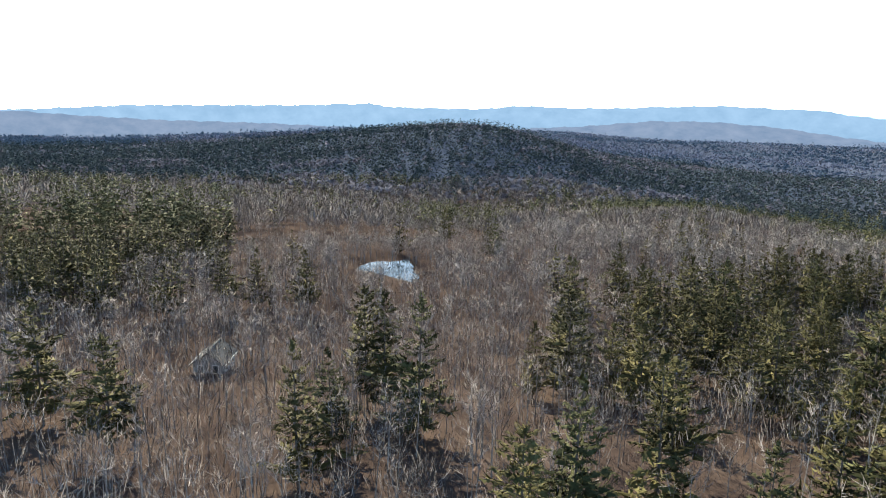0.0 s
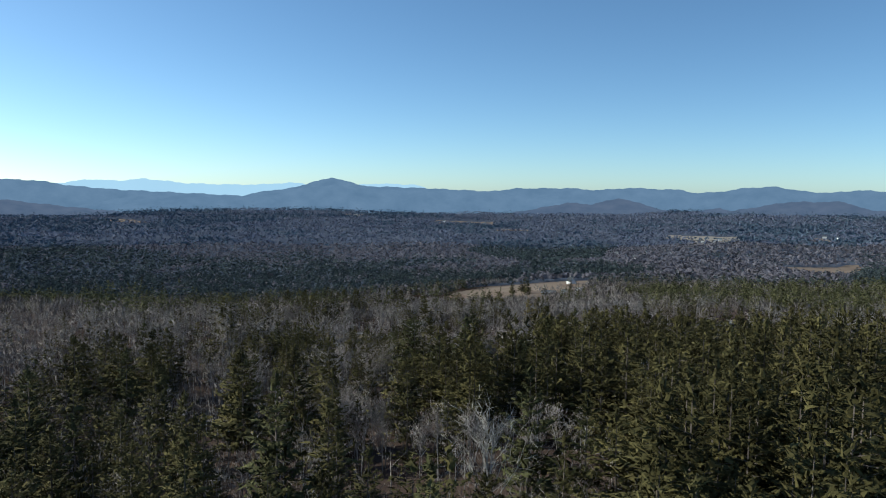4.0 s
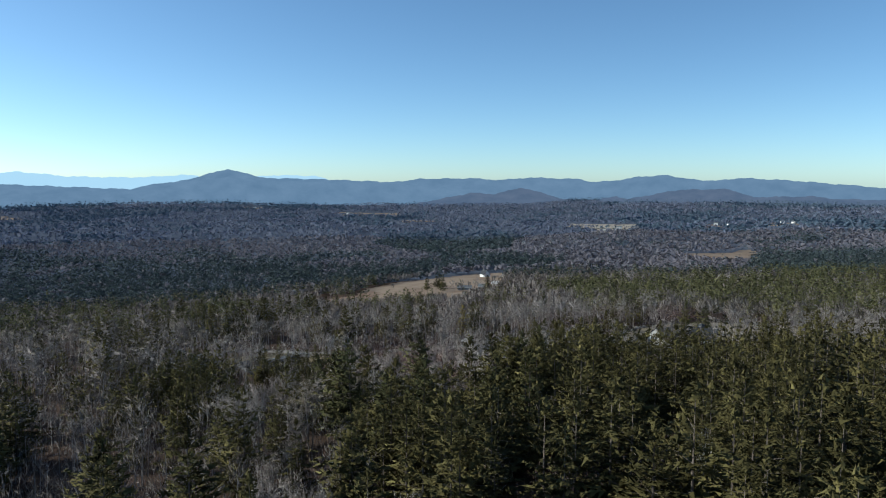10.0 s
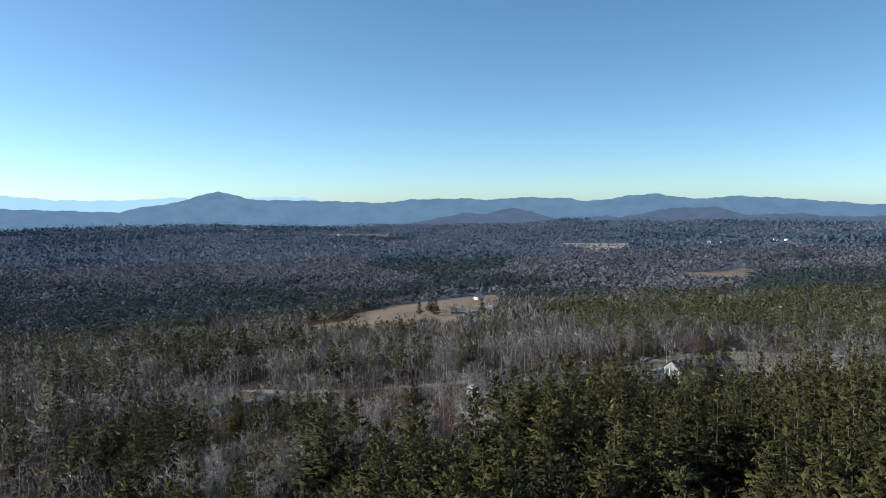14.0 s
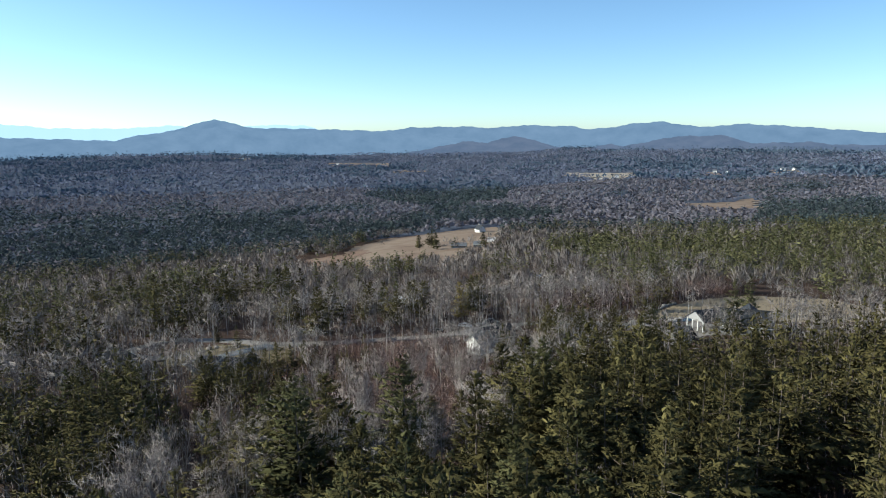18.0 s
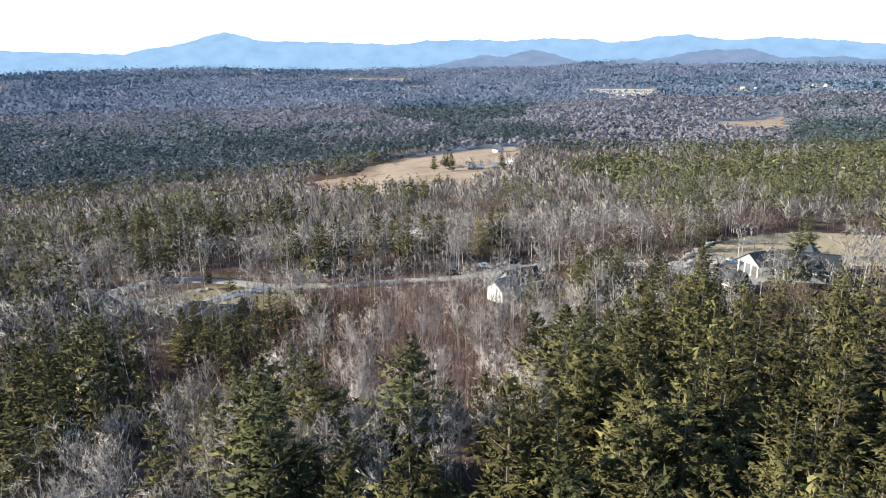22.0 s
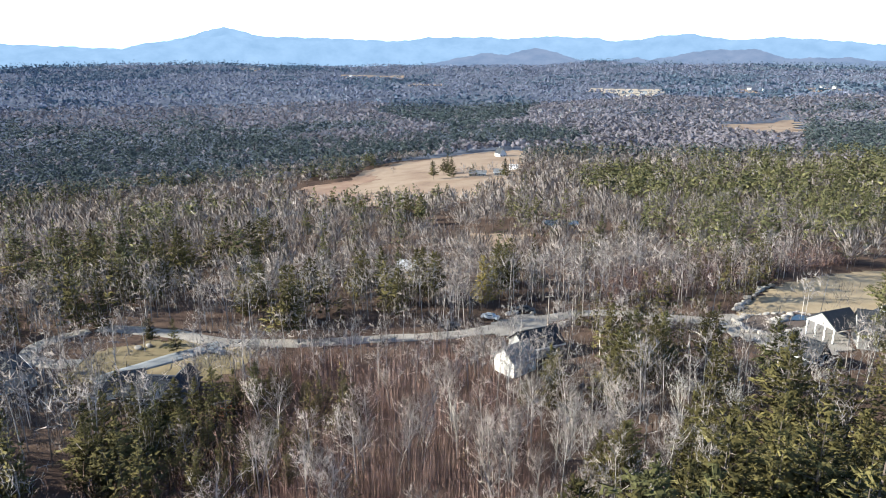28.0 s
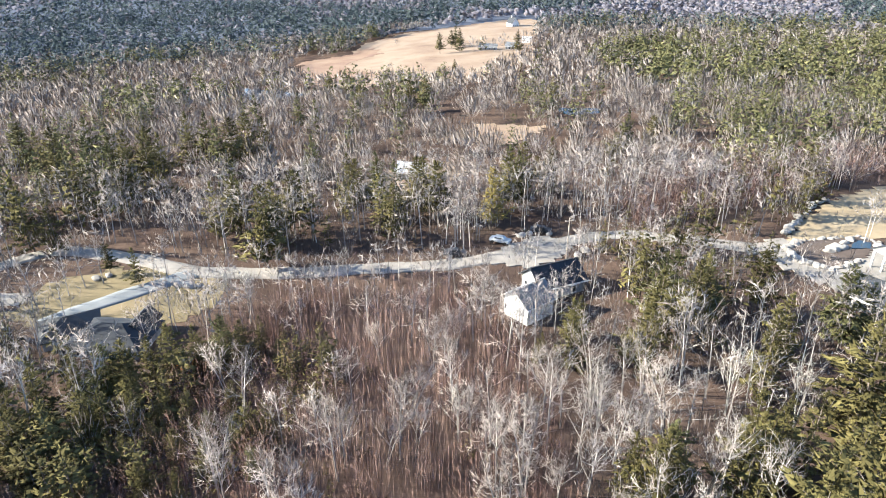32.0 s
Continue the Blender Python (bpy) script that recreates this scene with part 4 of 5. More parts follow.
def near_places():
    """The trees of the near woods: x, y, height and whether evergreen."""
    rng = np.random.default_rng(13)
    x, y = rng.uniform(-235, 235, 10000), rng.uniform(-40, 400, 10000)
    # more trees along the near side of the road
    x, y = np.concatenate([x, rng.uniform(-24, 86, 110)]), np.concatenate([y, rng.uniform(298, 312, 110)])
    r = np.hypot(x - CENTRE[0], y - CENTRE[1])
    a = np.degrees(np.arctan2(x - 10, y + 60))
    ok = (r < 268) & (a > -108) & (a < 48) & ~open_ground(x, y) & ~inside(x, y, SCRUB)
    ok &= ~(inside(x, y, [(76, 256), (108, 262), (118, 284), (82, 286)]) & (rng.uniform(0, 1, len(x)) < 0.35))
    ok &= ~(inside(x, y, SAPLINGS) & (y < 297) & (rng.uniform(0, 1, len(x)) < 0.3))
    ok &= x < (np.maximum(y, -10) - 20) * 0.87 + 28
    ok &= ~(inside(x, y, ROADSIDE) & (rng.uniform(0, 1, len(x)) < 0.6))
    stand = inside(x, y, PINE_STANDS[0]) | inside(x, y, PINE_STANDS[1]) | inside(x, y, PINE_STANDS[2])
    ok &= (y > 195) | stand | (rng.uniform(0, 1, len(x)) < np.where(x < -20, 0.9, 0.6))
    x, y = x[ok], y[ok]
    green = rng.uniform(0, 1, len(x)) < evergreen_share(x, y)
    bare = ~(inside(x, y, SHADE) & ~green & (rng.uniform(0, 1, len(x)) < 0.85))
    x, y, green = x[bare], y[bare], green[bare]
    tall = np.where(green, rng.uniform(10, 20, len(x)), rng.uniform(8.5, 15.5, len(x)))
    tall = np.where(green & stand[ok][bare] & (y < 235), rng.uniform(13, 22, len(x)), tall)
    tall = np.where(~green & (y < 190), tall * 0.78, tall)
    tall = np.where(~green & inside(x, y, ROADSIDE), tall * 0.8, tall)
    tall = np.where(green & (y > 235) & (x > -20), tall * 0.72, tall)
    tall = np.where(green & inside(x, y, NO_PINES[1]), tall * np.where(inside(x, y, WEST_STRIP), 0.85, 0.6), tall)
    return x, y, tall, green


def tree_thing(name, shapes, mats, label, category, group):
    """A tree as a thing: an Empty with a trunk and a crown."""
    ob = new(name)
    for part_name, (v, f, *soft), m in zip(("trunk", "crown"), shapes, mats):
        new(part_name, mesh_from(part_name, v, f, [m], normals=soft[0] if soft else None)).parent = ob
    return tagged(ob, label, category, group)


def stand_trees(name, first, places, rng):
    """Copies of the first trees at the places, each turned and grown on its own."""
    for k, (x, y, tall, unit_tall) in enumerate(places):
        ob = first[k % len(first)]
        wide = tall / unit_tall
        m = Matrix.LocRotScale((x, y, float(height(x, y)) - 0.1), Euler((rng.normal(0, 0.02), rng.normal(0, 0.02), rng.uniform(0, 6.28))),
                               (wide * rng.uniform(0.88, 1.15), wide * rng.uniform(0.88, 1.15), wide))
        if k < len(first):
            ob.matrix_basis = m
        else:
            o = copy_thing(ob, Matrix())
            o.matrix_basis = m


def near_woods():
    rng = np.random.default_rng(14)
    x, y, tall, green = near_places()
    # those nearest to the middle of the route become things of their own, the rest are woods
    rank = np.hypot((x - 8) * 1.3, np.where(y > 225, y - 225, (225 - y) * 0.55))
    order = np.argsort(rank)
    hard = [i for i in order if not green[i]][:300]
    soft = [i for i in order if green[i]][:300 - len(STANDING_PINES)]
    single = np.zeros(len(x), bool)
    single[hard] = True
    single[soft] = True
    first = [tree_thing("hardwood_tree", bare_template(300 + k, 14, (13, 11, 8, 15, 12, 8)[k], (560, 520, 330, 580, 500, 330)[k], 0.042, (0.25, 0.3, 0.22, 0.2, 0.28, 0.24)[k], 1 + (k in (2, 5)), (0.36, 0.28, 0.4, 0.42, 0.3, 0.34)[k]), (BARK, TWIG),
                        "leafless grey hardwood tree with fine upright twigs", "tree", "bare hardwood trees") for k in range(6)]
    stand_trees("hardwood_tree", first, [(x[i], y[i], tall[i], 14.0) for i in hard], rng)
    first = [tree_thing("pine_tree", pine_template(320 + k, 18, 13 + k % 3, 6, 5, 6, (0.1, 0.16, 0.26, 0.12)[k % 4], 0.34, (0.25, 0.28, 0.25, 0.22)[k % 4], True, (0.8, 0.7, 0.6, 0.9)[k % 4]), (PINE_BARK, PLUMES if k in (1, 4) else NEEDLES),
                        "green white pine with layered boughs", "tree", "white pine trees") for k in range(7)]
    places = [(p[0], p[1], p[2], 18.0) for p in STANDING_PINES] + [(x[i], y[i], tall[i], 18.0) for i in soft]
    along = [p for p in places if (-14 < p[0] < 46 and 118 < p[1] < 252) or (-45 < p[0] < 80 and 200 < p[1] < 285)][:95]
    stand_trees("pine_tree", first, [p for p in places if p not in along], rng)
    first = [tree_thing("pine_tree", pine_template(340 + k, 18, 15, 7, 5, 6, (0.08, 0.14, 0.2)[k % 3], 0.34, (0.24, 0.27, 0.25)[k % 3], True, (0.85, 0.7, 0.65)[k % 3]), (PINE_BARK, PLUMES if k == 1 else NEEDLES),
                        "green white pine with soft layered plumes of needles", "tree", "white pine trees") for k in range(5)]
    stand_trees("pine_tree", first, along, rng)
    # the rest
    bare = [bare_template(200 + k, 14, 8, 112, 0.07, (0.22, 0.27, 0.3)[k % 3], 1, 0.32, True, 2) for k in range(6)]
    near = near_line(x, y, ROUTE, 62)
    back = ~near_line(x, y, ROUTE, 90)
    full_bare = [bare_template(260 + k, 14, 8, 112, 0.15, (0.24, 0.28, 0.32)[k % 3], 1, 0.3, True, 2) for k in range(6)]
    fine_pine = [pine_template(240 + k, 18, 11, 6, 4, 5, 0.1 + 0.05 * (k % 3), 0.35, 0.26, True, 0.8) for k in range(6)]
    pine = [pine_template(220 + k, 18, 12, 5, 2, 3, 0.12 + 0.05 * (k % 3), 0.35, 0.25, True, 0.8) for k in range(6)]
    for kind, t, s, wood, leaf, unit_tall in (("hardwood", bare, ~green & ~single & ~back, BARK, FINE_TWIG, 14.0), ("back_hardwood", full_bare, ~green & ~single & back, BARK, FINE_TWIG, 14.0), ("pine", pine, green & ~single & ~near, PINE_BARK, NEEDLES, 18.0), ("close_pine", fine_pine, green & ~single & near, PINE_BARK, NEEDLES, 18.0)):
        turn = rng.uniform(0, 6.28, s.sum())
        seed = int(rng.integers(1 << 30))
        for part_name, k, mat in (("trunks", 0, wood), ("crowns", 1, leaf)):
            a = scatter([q[k] for q in t], x[s], y[s], tall[s] / unit_tall, turn, np.random.default_rng(seed))
            stuff("near_" + kind + "_" + part_name, "leafless grey hardwood trees" if "hardwood" in kind else "green white pines", "woods", a, [mat])


near_woods()


def undergrowth():
    rng = np.random.default_rng(15)
    # young stems, close together
    whips = []
    for k in range(6):
        whips.append(puff_template(400 + k, 7.5, 18, 0.075, 0.2, 0.3, 11, 0.6, 0.9))
    x, y = rng.uniform(-48, 150, 26000), rng.uniform(130, 372, 26000)
    edge = [(60, 326), (98, 334), (120, 346), (146, 356), (146, 372), (90, 362), (60, 344)]
    keep = (inside(x, y, SAPLINGS) & (rng.uniform(0, 1, len(x)) < 0.85)) | (inside(x, y, SHADE) & (rng.uniform(0, 1, len(x)) < 0.3)) | inside(x, y, edge) | (inside(x, y, SCRUB) & (rng.uniform(0, 1, len(x)) < 0.25))
    keep &= ~open_ground(x, y)
    x, y = x[keep], y[keep]
    stuff("saplings", "dense red-brown leafless saplings", "saplings", scatter(whips, x, y, rng.uniform(0.55, 1.15, len(x)), rng.uniform(0, 6.28, len(x)), rng), [SAPLING])
    # slender young hardwoods that fill the canopy
    thin = [puff_template(480 + k, 9.5, 32, 0.1, 0.27, 0.28, 1, 0.6) for k in range(6)]
    x, y = np.concatenate([rng.uniform(-230, -15, 4600), rng.uniform(-90, 190, 2800)]), np.concatenate([rng.uniform(-60, 250, 4600), rng.uniform(200, 385, 2800)])
    keep = (np.hypot(x, y - 100) < 275) & ~open_ground(x, y) & ~inside(x, y, SAPLINGS) & ~inside(x, y, SHADE) & (x < (np.maximum(y, -10) - 20) * 0.87 + 28)
    x, y = x[keep], y[keep]
    stuff("young_hardwoods", "slender young leafless hardwoods between taller trees", "woods", scatter(thin, x, y, rng.uniform(0.55, 1.1, len(x)), rng.uniform(0, 6.28, len(x)), rng), [SLOPE_TWIG])
    # brush under the trees
    brush = [shards(430 + k, 7, 1.1, 0, 0.2, 0.8, 2.4, 0.11, 0.6) for k in range(5)]
    x, y = rng.uniform(-200, 180, 12000), rng.uniform(-50, 380, 12000)
    closed = inside(x, y, PINE_STANDS[0]) | inside(x, y, PINE_STANDS[1]) | inside(x, y, PINE_STANDS[2])
    keep = (np.hypot(x, y - 120) < 262) & ~open_ground(x, y) & (~closed | inside(x, y, SCRUB))
    x, y = x[keep], y[keep]
    stuff("brush", "low brown leafless brush on the forest floor", "brush", scatter(brush, x, y, rng.uniform(0.5, 1.3, len(x)), rng.uniform(0, 6.28, len(x)), rng), [SAPLING])
    # young evergreens in the scrub and under the hardwoods
    young = [pine_template(450 + k, 5, 7, 5, 1, 3, 0.05, 0.3, 0.26, False)[1] for k in range(4)]
    x, y = rng.uniform(-60, 110, 1500), rng.uniform(100, 330, 1500)
    x, y = np.concatenate([x, rng.uniform(-42, 0, 300)]), np.concatenate([y, rng.uniform(244, 288, 300)])
    keep = (inside(x, y, SCRUB) | inside(x, y, HOLLOW) | (rng.uniform(0, 1, len(x)) < 0.13)) & ~open_ground(x, y)
    x, y = x[keep], y[keep]
    stuff("young_evergreens", "small young green pines in the scrub", "young trees", scatter(young, x, y, rng.uniform(0.4, 1.0, len(x)), rng.uniform(0, 6.28, len(x)), rng), [NEEDLES])


undergrowth()


# ---- fields, road and water, laid over the ground ----
def draped(name, label, category, poly, mat, lift, cell, rim=0.0):
    """A sheet over the ground within an outline, with turned-down edges."""
    xs, ys = [p[0] for p in poly], [p[1] for p in poly]
    gx, gy = np.arange(min(xs) - cell, max(xs) + 2 * cell, cell), np.arange(min(ys) - cell, max(ys) + 2 * cell, cell)
    x, y = np.meshgrid(gx, gy, indexing="ij")
    n, m = x.shape
    wob = cell * 0.35
    x = x + wob * np.sin(y / 7.3 + x / 5.1)
    y = y + wob * np.sin(x / 6.1 + y / 9.7)
    faces = grid_faces(n, m)
    cx, cy = x.ravel()[faces].mean(1), y.ravel()[faces].mean(1)
    faces = faces[inside(cx, cy, poly)]
    used = np.unique(faces)
    back = np.full(n * m, -1)
    back[used] = np.arange(len(used))
    vx, vy = x.ravel()[used], y.ravel()[used]
    v = np.stack([vx, vy, height(vx, vy) + lift], 1)
    faces = back[faces]
    e = np.concatenate([faces[:, [i, (i + 1) % 4]] for i in range(4)])
    keys = {}
    for a, b in e:
        keys[(a, b)] = True
    outer = [(a, b) for a, b in keys if (b, a) not in keys]
    low = v - np.array([0, 0, lift + 0.5])
    skirt = np.array([(b, a, a + len(v), b + len(v)) for a, b in outer])
    ob = new(name, mesh_from(name, np.concatenate([v, low]), np.concatenate([faces, skirt]), [mat], smooth=False))
    return tagged(ob, label, category, kind="structure")


def strip(name, label, category, line, wide, mat, lift, step=1.5):
    """A road along a line, draped over the ground, with a crown and turned-down edges."""
    p = np.array(line, float)
    d = np.concatenate([[0], np.cumsum(np.hypot(*np.diff(p, axis=0).T))])
    s = np.arange(0, d[-1], step)
    x, y = np.interp(s, d, p[:, 0]), np.interp(s, d, p[:, 1])
    k = np.ones(7) / 7
    x, y = np.convolve(np.pad(x, 3, mode="edge"), k, "valid"), np.convolve(np.pad(y, 3, mode="edge"), k, "valid")
    dx, dy = np.gradient(x), np.gradient(y)
    r = np.hypot(dx, dy)
    nx, ny = -dy / r, dx / r
    rows = []
    for o, z in ((-0.52, -0.4), (-0.5, 0.0), (-0.25, 0.05), (0, 0.03), (0.25, 0.05), (0.5, 0.0), (0.52, -0.4)):
        w = o * wide * (1 + 0.12 * np.sin(s / 4.1 + o * 3) + 0.07 * np.sin(s / 1.7))
        rows.append(np.stack([x + nx * w, y + ny * w, height(x + nx * w, y + ny * w) + lift + z], 1))
    v = np.concatenate(rows)
    ob = new(name, mesh_from(name, v, grid_faces(len(rows), len(s)), [mat], smooth=True))
    return tagged(ob, label, category, kind="structure")


def pond(name, label, poly, drop=0.0):
    z = min(float(height(a, b)) for a, b in poly) + 0.35 - drop
    top = max(float(height(a, b)) for a, b in poly)
    bm = bmesh.new()
    n = len(poly)
    cx, cy = sum(p[0] for p in poly) / n, sum(p[1] for p in poly) / n
    z = (z + top) / 2 + 0.25
    ring = []
    for i in range(n * 6):
        a, b = poly[i // 6], poly[(i // 6 + 1) % n]
        f = (i % 6) / 6
        k = 1 + 0.05 * math.sin(i * 1.9) + 0.03 * math.sin(i * 0.7)
        ring.append((cx + (a[0] + (b[0] - a[0]) * f - cx) * k, cy + (a[1] + (b[1] - a[1]) * f - cy) * k))
    up = [bm.verts.new((px, py, z)) for px, py in ring]
    dn = [bm.verts.new((px, py, z - 3)) for px, py in ring]
    bm.faces.new(up)
    for i in range(len(ring)):
        j = (i + 1) % len(ring)
        bm.faces.new((dn[i], dn[j], up[j], up[i]))
    me = bpy.data.meshes.new(name)
    bm.to_mesh(me)
    bm.free()
    me.materials.append(WATER)
    return tagged(new(name, me), label, "water", kind="structure")


draped("hay_field", "large tan mown hay field on the hilltop", "field", FARM_FIELD, GRASS, 0.25, 6)
draped("rough_strip", "red-brown weedy strip along the hay field", "field", [(-62, 700), (-58, 792), (-22, 815), (-2, 845), (6, 800), (-18, 770), (-22, 725), (2, 690), (-10, 640), (-30, 634)], ROUGH_GRASS, 0.4, 6)
for key, poly in FAR_FIELDS.items():
    draped("far_field", "pale tan open field in the valley", "field", poly, PALE_GRASS if key in ("north", "farm") else GRASS, 1.2, 25)
draped("west_yard", "mown tan lawn round the dark-roofed house", "lawn", WEST_YARD, LAWN, 0.06, 2)
draped("east_lawn", "wide tan lawn sloping above the house", "lawn", EAST_LAWN, TAN_LAWN, 0.08, 2)
draped("meadow", "small brown meadow among bare trees", "field", MEADOW, GRASS, 0.2, 4)
draped("near_lawn", "tan lawn beside the white-roofed house", "lawn", NEAR_LAWN, GRASS, 0.2, 3)
draped("pond_bank", "brown weedy bank round the pond", "field", POND_BANK, LITTER, 0.1, 4)
strip("gravel_road", "pale gravel road through the woods", "road", ROAD, 4.6, GRAVEL, 0.12)
strip("house_drive", "grey asphalt drive to the dark-roofed house", "drive", DRIVE, 4.6, ASPHALT, 0.15)
strip("loop_drive", "pale gravel turning loop", "drive", WEST_LOOP, 4.5, GRAVEL, 0.14)
draped("gravel_pad", "pale gravel parking pad beside the road", "road", PAD, GRAVEL, 0.18, 1.5)
draped("gravel_apron", "pale gravel apron in front of the house", "drive", EAST_APRON, GRAVEL, 0.18, 1.5)
pond("pond", "still blue pond edged by bare trees", POND_WEST)
pond("far_pond", "dark blue pond in the woods", POND_FAR)
pond("east_pond", "small dark pond in the woods", POND_EAST)


# ---- buildings and other things ----
ROOF_DARK = material("dark_shingles", [(0.017, 0.02, 0.025), (0.036, 0.04, 0.048)], 0.8, 0.85, 8)
ROOF_GREY = material("grey_shingles", [(0.11, 0.118, 0.126), (0.18, 0.188, 0.196)], 0.8, 0.85, 8)
ROOF_PALE = material("pale_metal_roof", [(0.34, 0.35, 0.36), (0.44, 0.45, 0.46)], 0.8, 0.5, 8)
WHITE = material("white_clapboard", [(0.70, 0.69, 0.66), (0.82, 0.81, 0.78)], 0.7, 0.7, 8)
TAN_WALL = material("grey_clapboard", [(0.24, 0.24, 0.24), (0.32, 0.32, 0.31)], 0.7, 0.8, 8)
GLASS = material("dark_window_glass", [(0.02, 0.025, 0.03), (0.03, 0.035, 0.04)], 1.0, 0.08, 4)
BRICK = material("pale_chimney_stone", [(0.35, 0.33, 0.31), (0.5, 0.48, 0.45)], 3.0, 0.9, 6)
ORANGE = material("orange_stained_boards", [(0.42, 0.16, 0.035), (0.55, 0.23, 0.06)], 1.5, 0.8, 6)
STONE = material("pale_field_stone", [(0.17, 0.155, 0.138), (0.25, 0.232, 0.21), (0.34, 0.32, 0.295)], 0.9, 0.9, 5, by="object")
MULCH = material("dark_mulch", [(0.05, 0.038, 0.032), (0.085, 0.065, 0.055)], 0.8, 0.95, 8)
CAR_DARK = material("dark_car_paint", [(0.02, 0.022, 0.026), (0.03, 0.032, 0.036)], 1.0, 0.3, 4)
CAR_PALE = material("silver_car_paint", [(0.5, 0.52, 0.54), (0.58, 0.6, 0.62)], 1.0, 0.3, 4, metal=0.4)
RUBBER = material("black_rubber", [(0.015, 0.015, 0.015), (0.025, 0.025, 0.025)], 2.0, 0.8, 4)
POLE = material("weathered_pole_wood", [(0.30, 0.25, 0.20), (0.42, 0.36, 0.30)], 2.0, 0.9, 6)


def part(name, bm, mat, parent, label=""):
    """Links a bmesh as one mesh object under a thing."""
    me = bpy.data.meshes.new(name)
    bmesh.ops.recalc_face_normals(bm, faces=bm.faces)
    bm.to_mesh(me)
    bm.free()
    me.materials.append(mat)
    ob = new(name, me)
    ob.parent = parent
    if label:
        tagged(ob, label)
    return ob


def box(x0, y0, z0, x1, y1, z1, bevel=0.0):
    bm = bmesh.new()
    bmesh.ops.create_cube(bm, size=1, matrix=Matrix.LocRotScale(((x0 + x1) / 2, (y0 + y1) / 2, (z0 + z1) / 2), None, (x1 - x0, y1 - y0, z1 - z0)))
    if bevel:
        bmesh.ops.bevel(bm, geom=bm.edges[:], offset=bevel, segments=2, affect="EDGES")
    return bm


def gable_walls(wide, deep, eave, rise, low=-1.2):
    """Walls of a house with gables at the two ends along y."""
    bm = bmesh.new()
    w, d = wide / 2, deep / 2
    loops = []
    for y in (-d, d):
        loops.append([bm.verts.new(p) for p in ((-w, y, low), (w, y, low), (w, y, eave), (0, y, eave + rise), (-w, y, eave))])
    bm.faces.new(loops[0])
    bm.faces.new(loops[1][::-1])
    for i in range(5):
        j = (i + 1) % 5
        bm.faces.new((loops[0][i], loops[1][i], loops[1][j], loops[0][j]))
    return bm


def roof_slab(wide, deep, eave, rise, side, over=0.45, thick=0.22):
    """One slope of a gable roof, ridge along y."""
    w, d = wide / 2, deep / 2 + over
    s = rise / w
    top = [(0, eave + rise + 0.06), (side * (w + over), eave - over * s + 0.06)]
    bm = bmesh.new()
    v = []
    for y in (-d, d):
        for lift in (0, thick):
            v.append([bm.verts.new((x, y, z + lift)) for x, z in top])
    a, b, c, e = v
    bm.faces.new((a[0], a[1], b[1], b[0]))
    bm.faces.new((c[0], e[0], e[1], c[1]))
    bm.faces.new((b[0], b[1], e[1], e[0]))
    bm.faces.new((a[0], c[0], c[1], a[1]))
    bm.faces.new((a[1], c[1], e[1], b[1]))
    bm.faces.new((a[0], b[0], e[0], c[0]))
    return bm


def window_on(parent, x, y, z, w, h, facing, trim):
    """A window proud of a wall that faces along x or y: frame with a pane in it."""
    sx, sy = facing
    if sy:
        f = box(x - w / 2 - 0.1, min(y, y + 0.08 * sy), z - 0.1, x + w / 2 + 0.1, max(y, y + 0.08 * sy), z + h + 0.1)
        g = box(x - w / 2, min(y + 0.08 * sy, y + 0.11 * sy), z, x + w / 2, max(y + 0.08 * sy, y + 0.11 * sy), z + h)
    else:
        f = box(min(x, x + 0.08 * sx), y - w / 2 - 0.1, z - 0.1, max(x, x + 0.08 * sx), y + w / 2 + 0.1, z + h + 0.1)
        g = box(min(x + 0.08 * sx, x + 0.11 * sx), y - w / 2, z, max(x + 0.08 * sx, x + 0.11 * sx), y + w / 2, z + h)
    win = part("window", f, trim, parent)
    part("pane", g, GLASS, win)
    return win


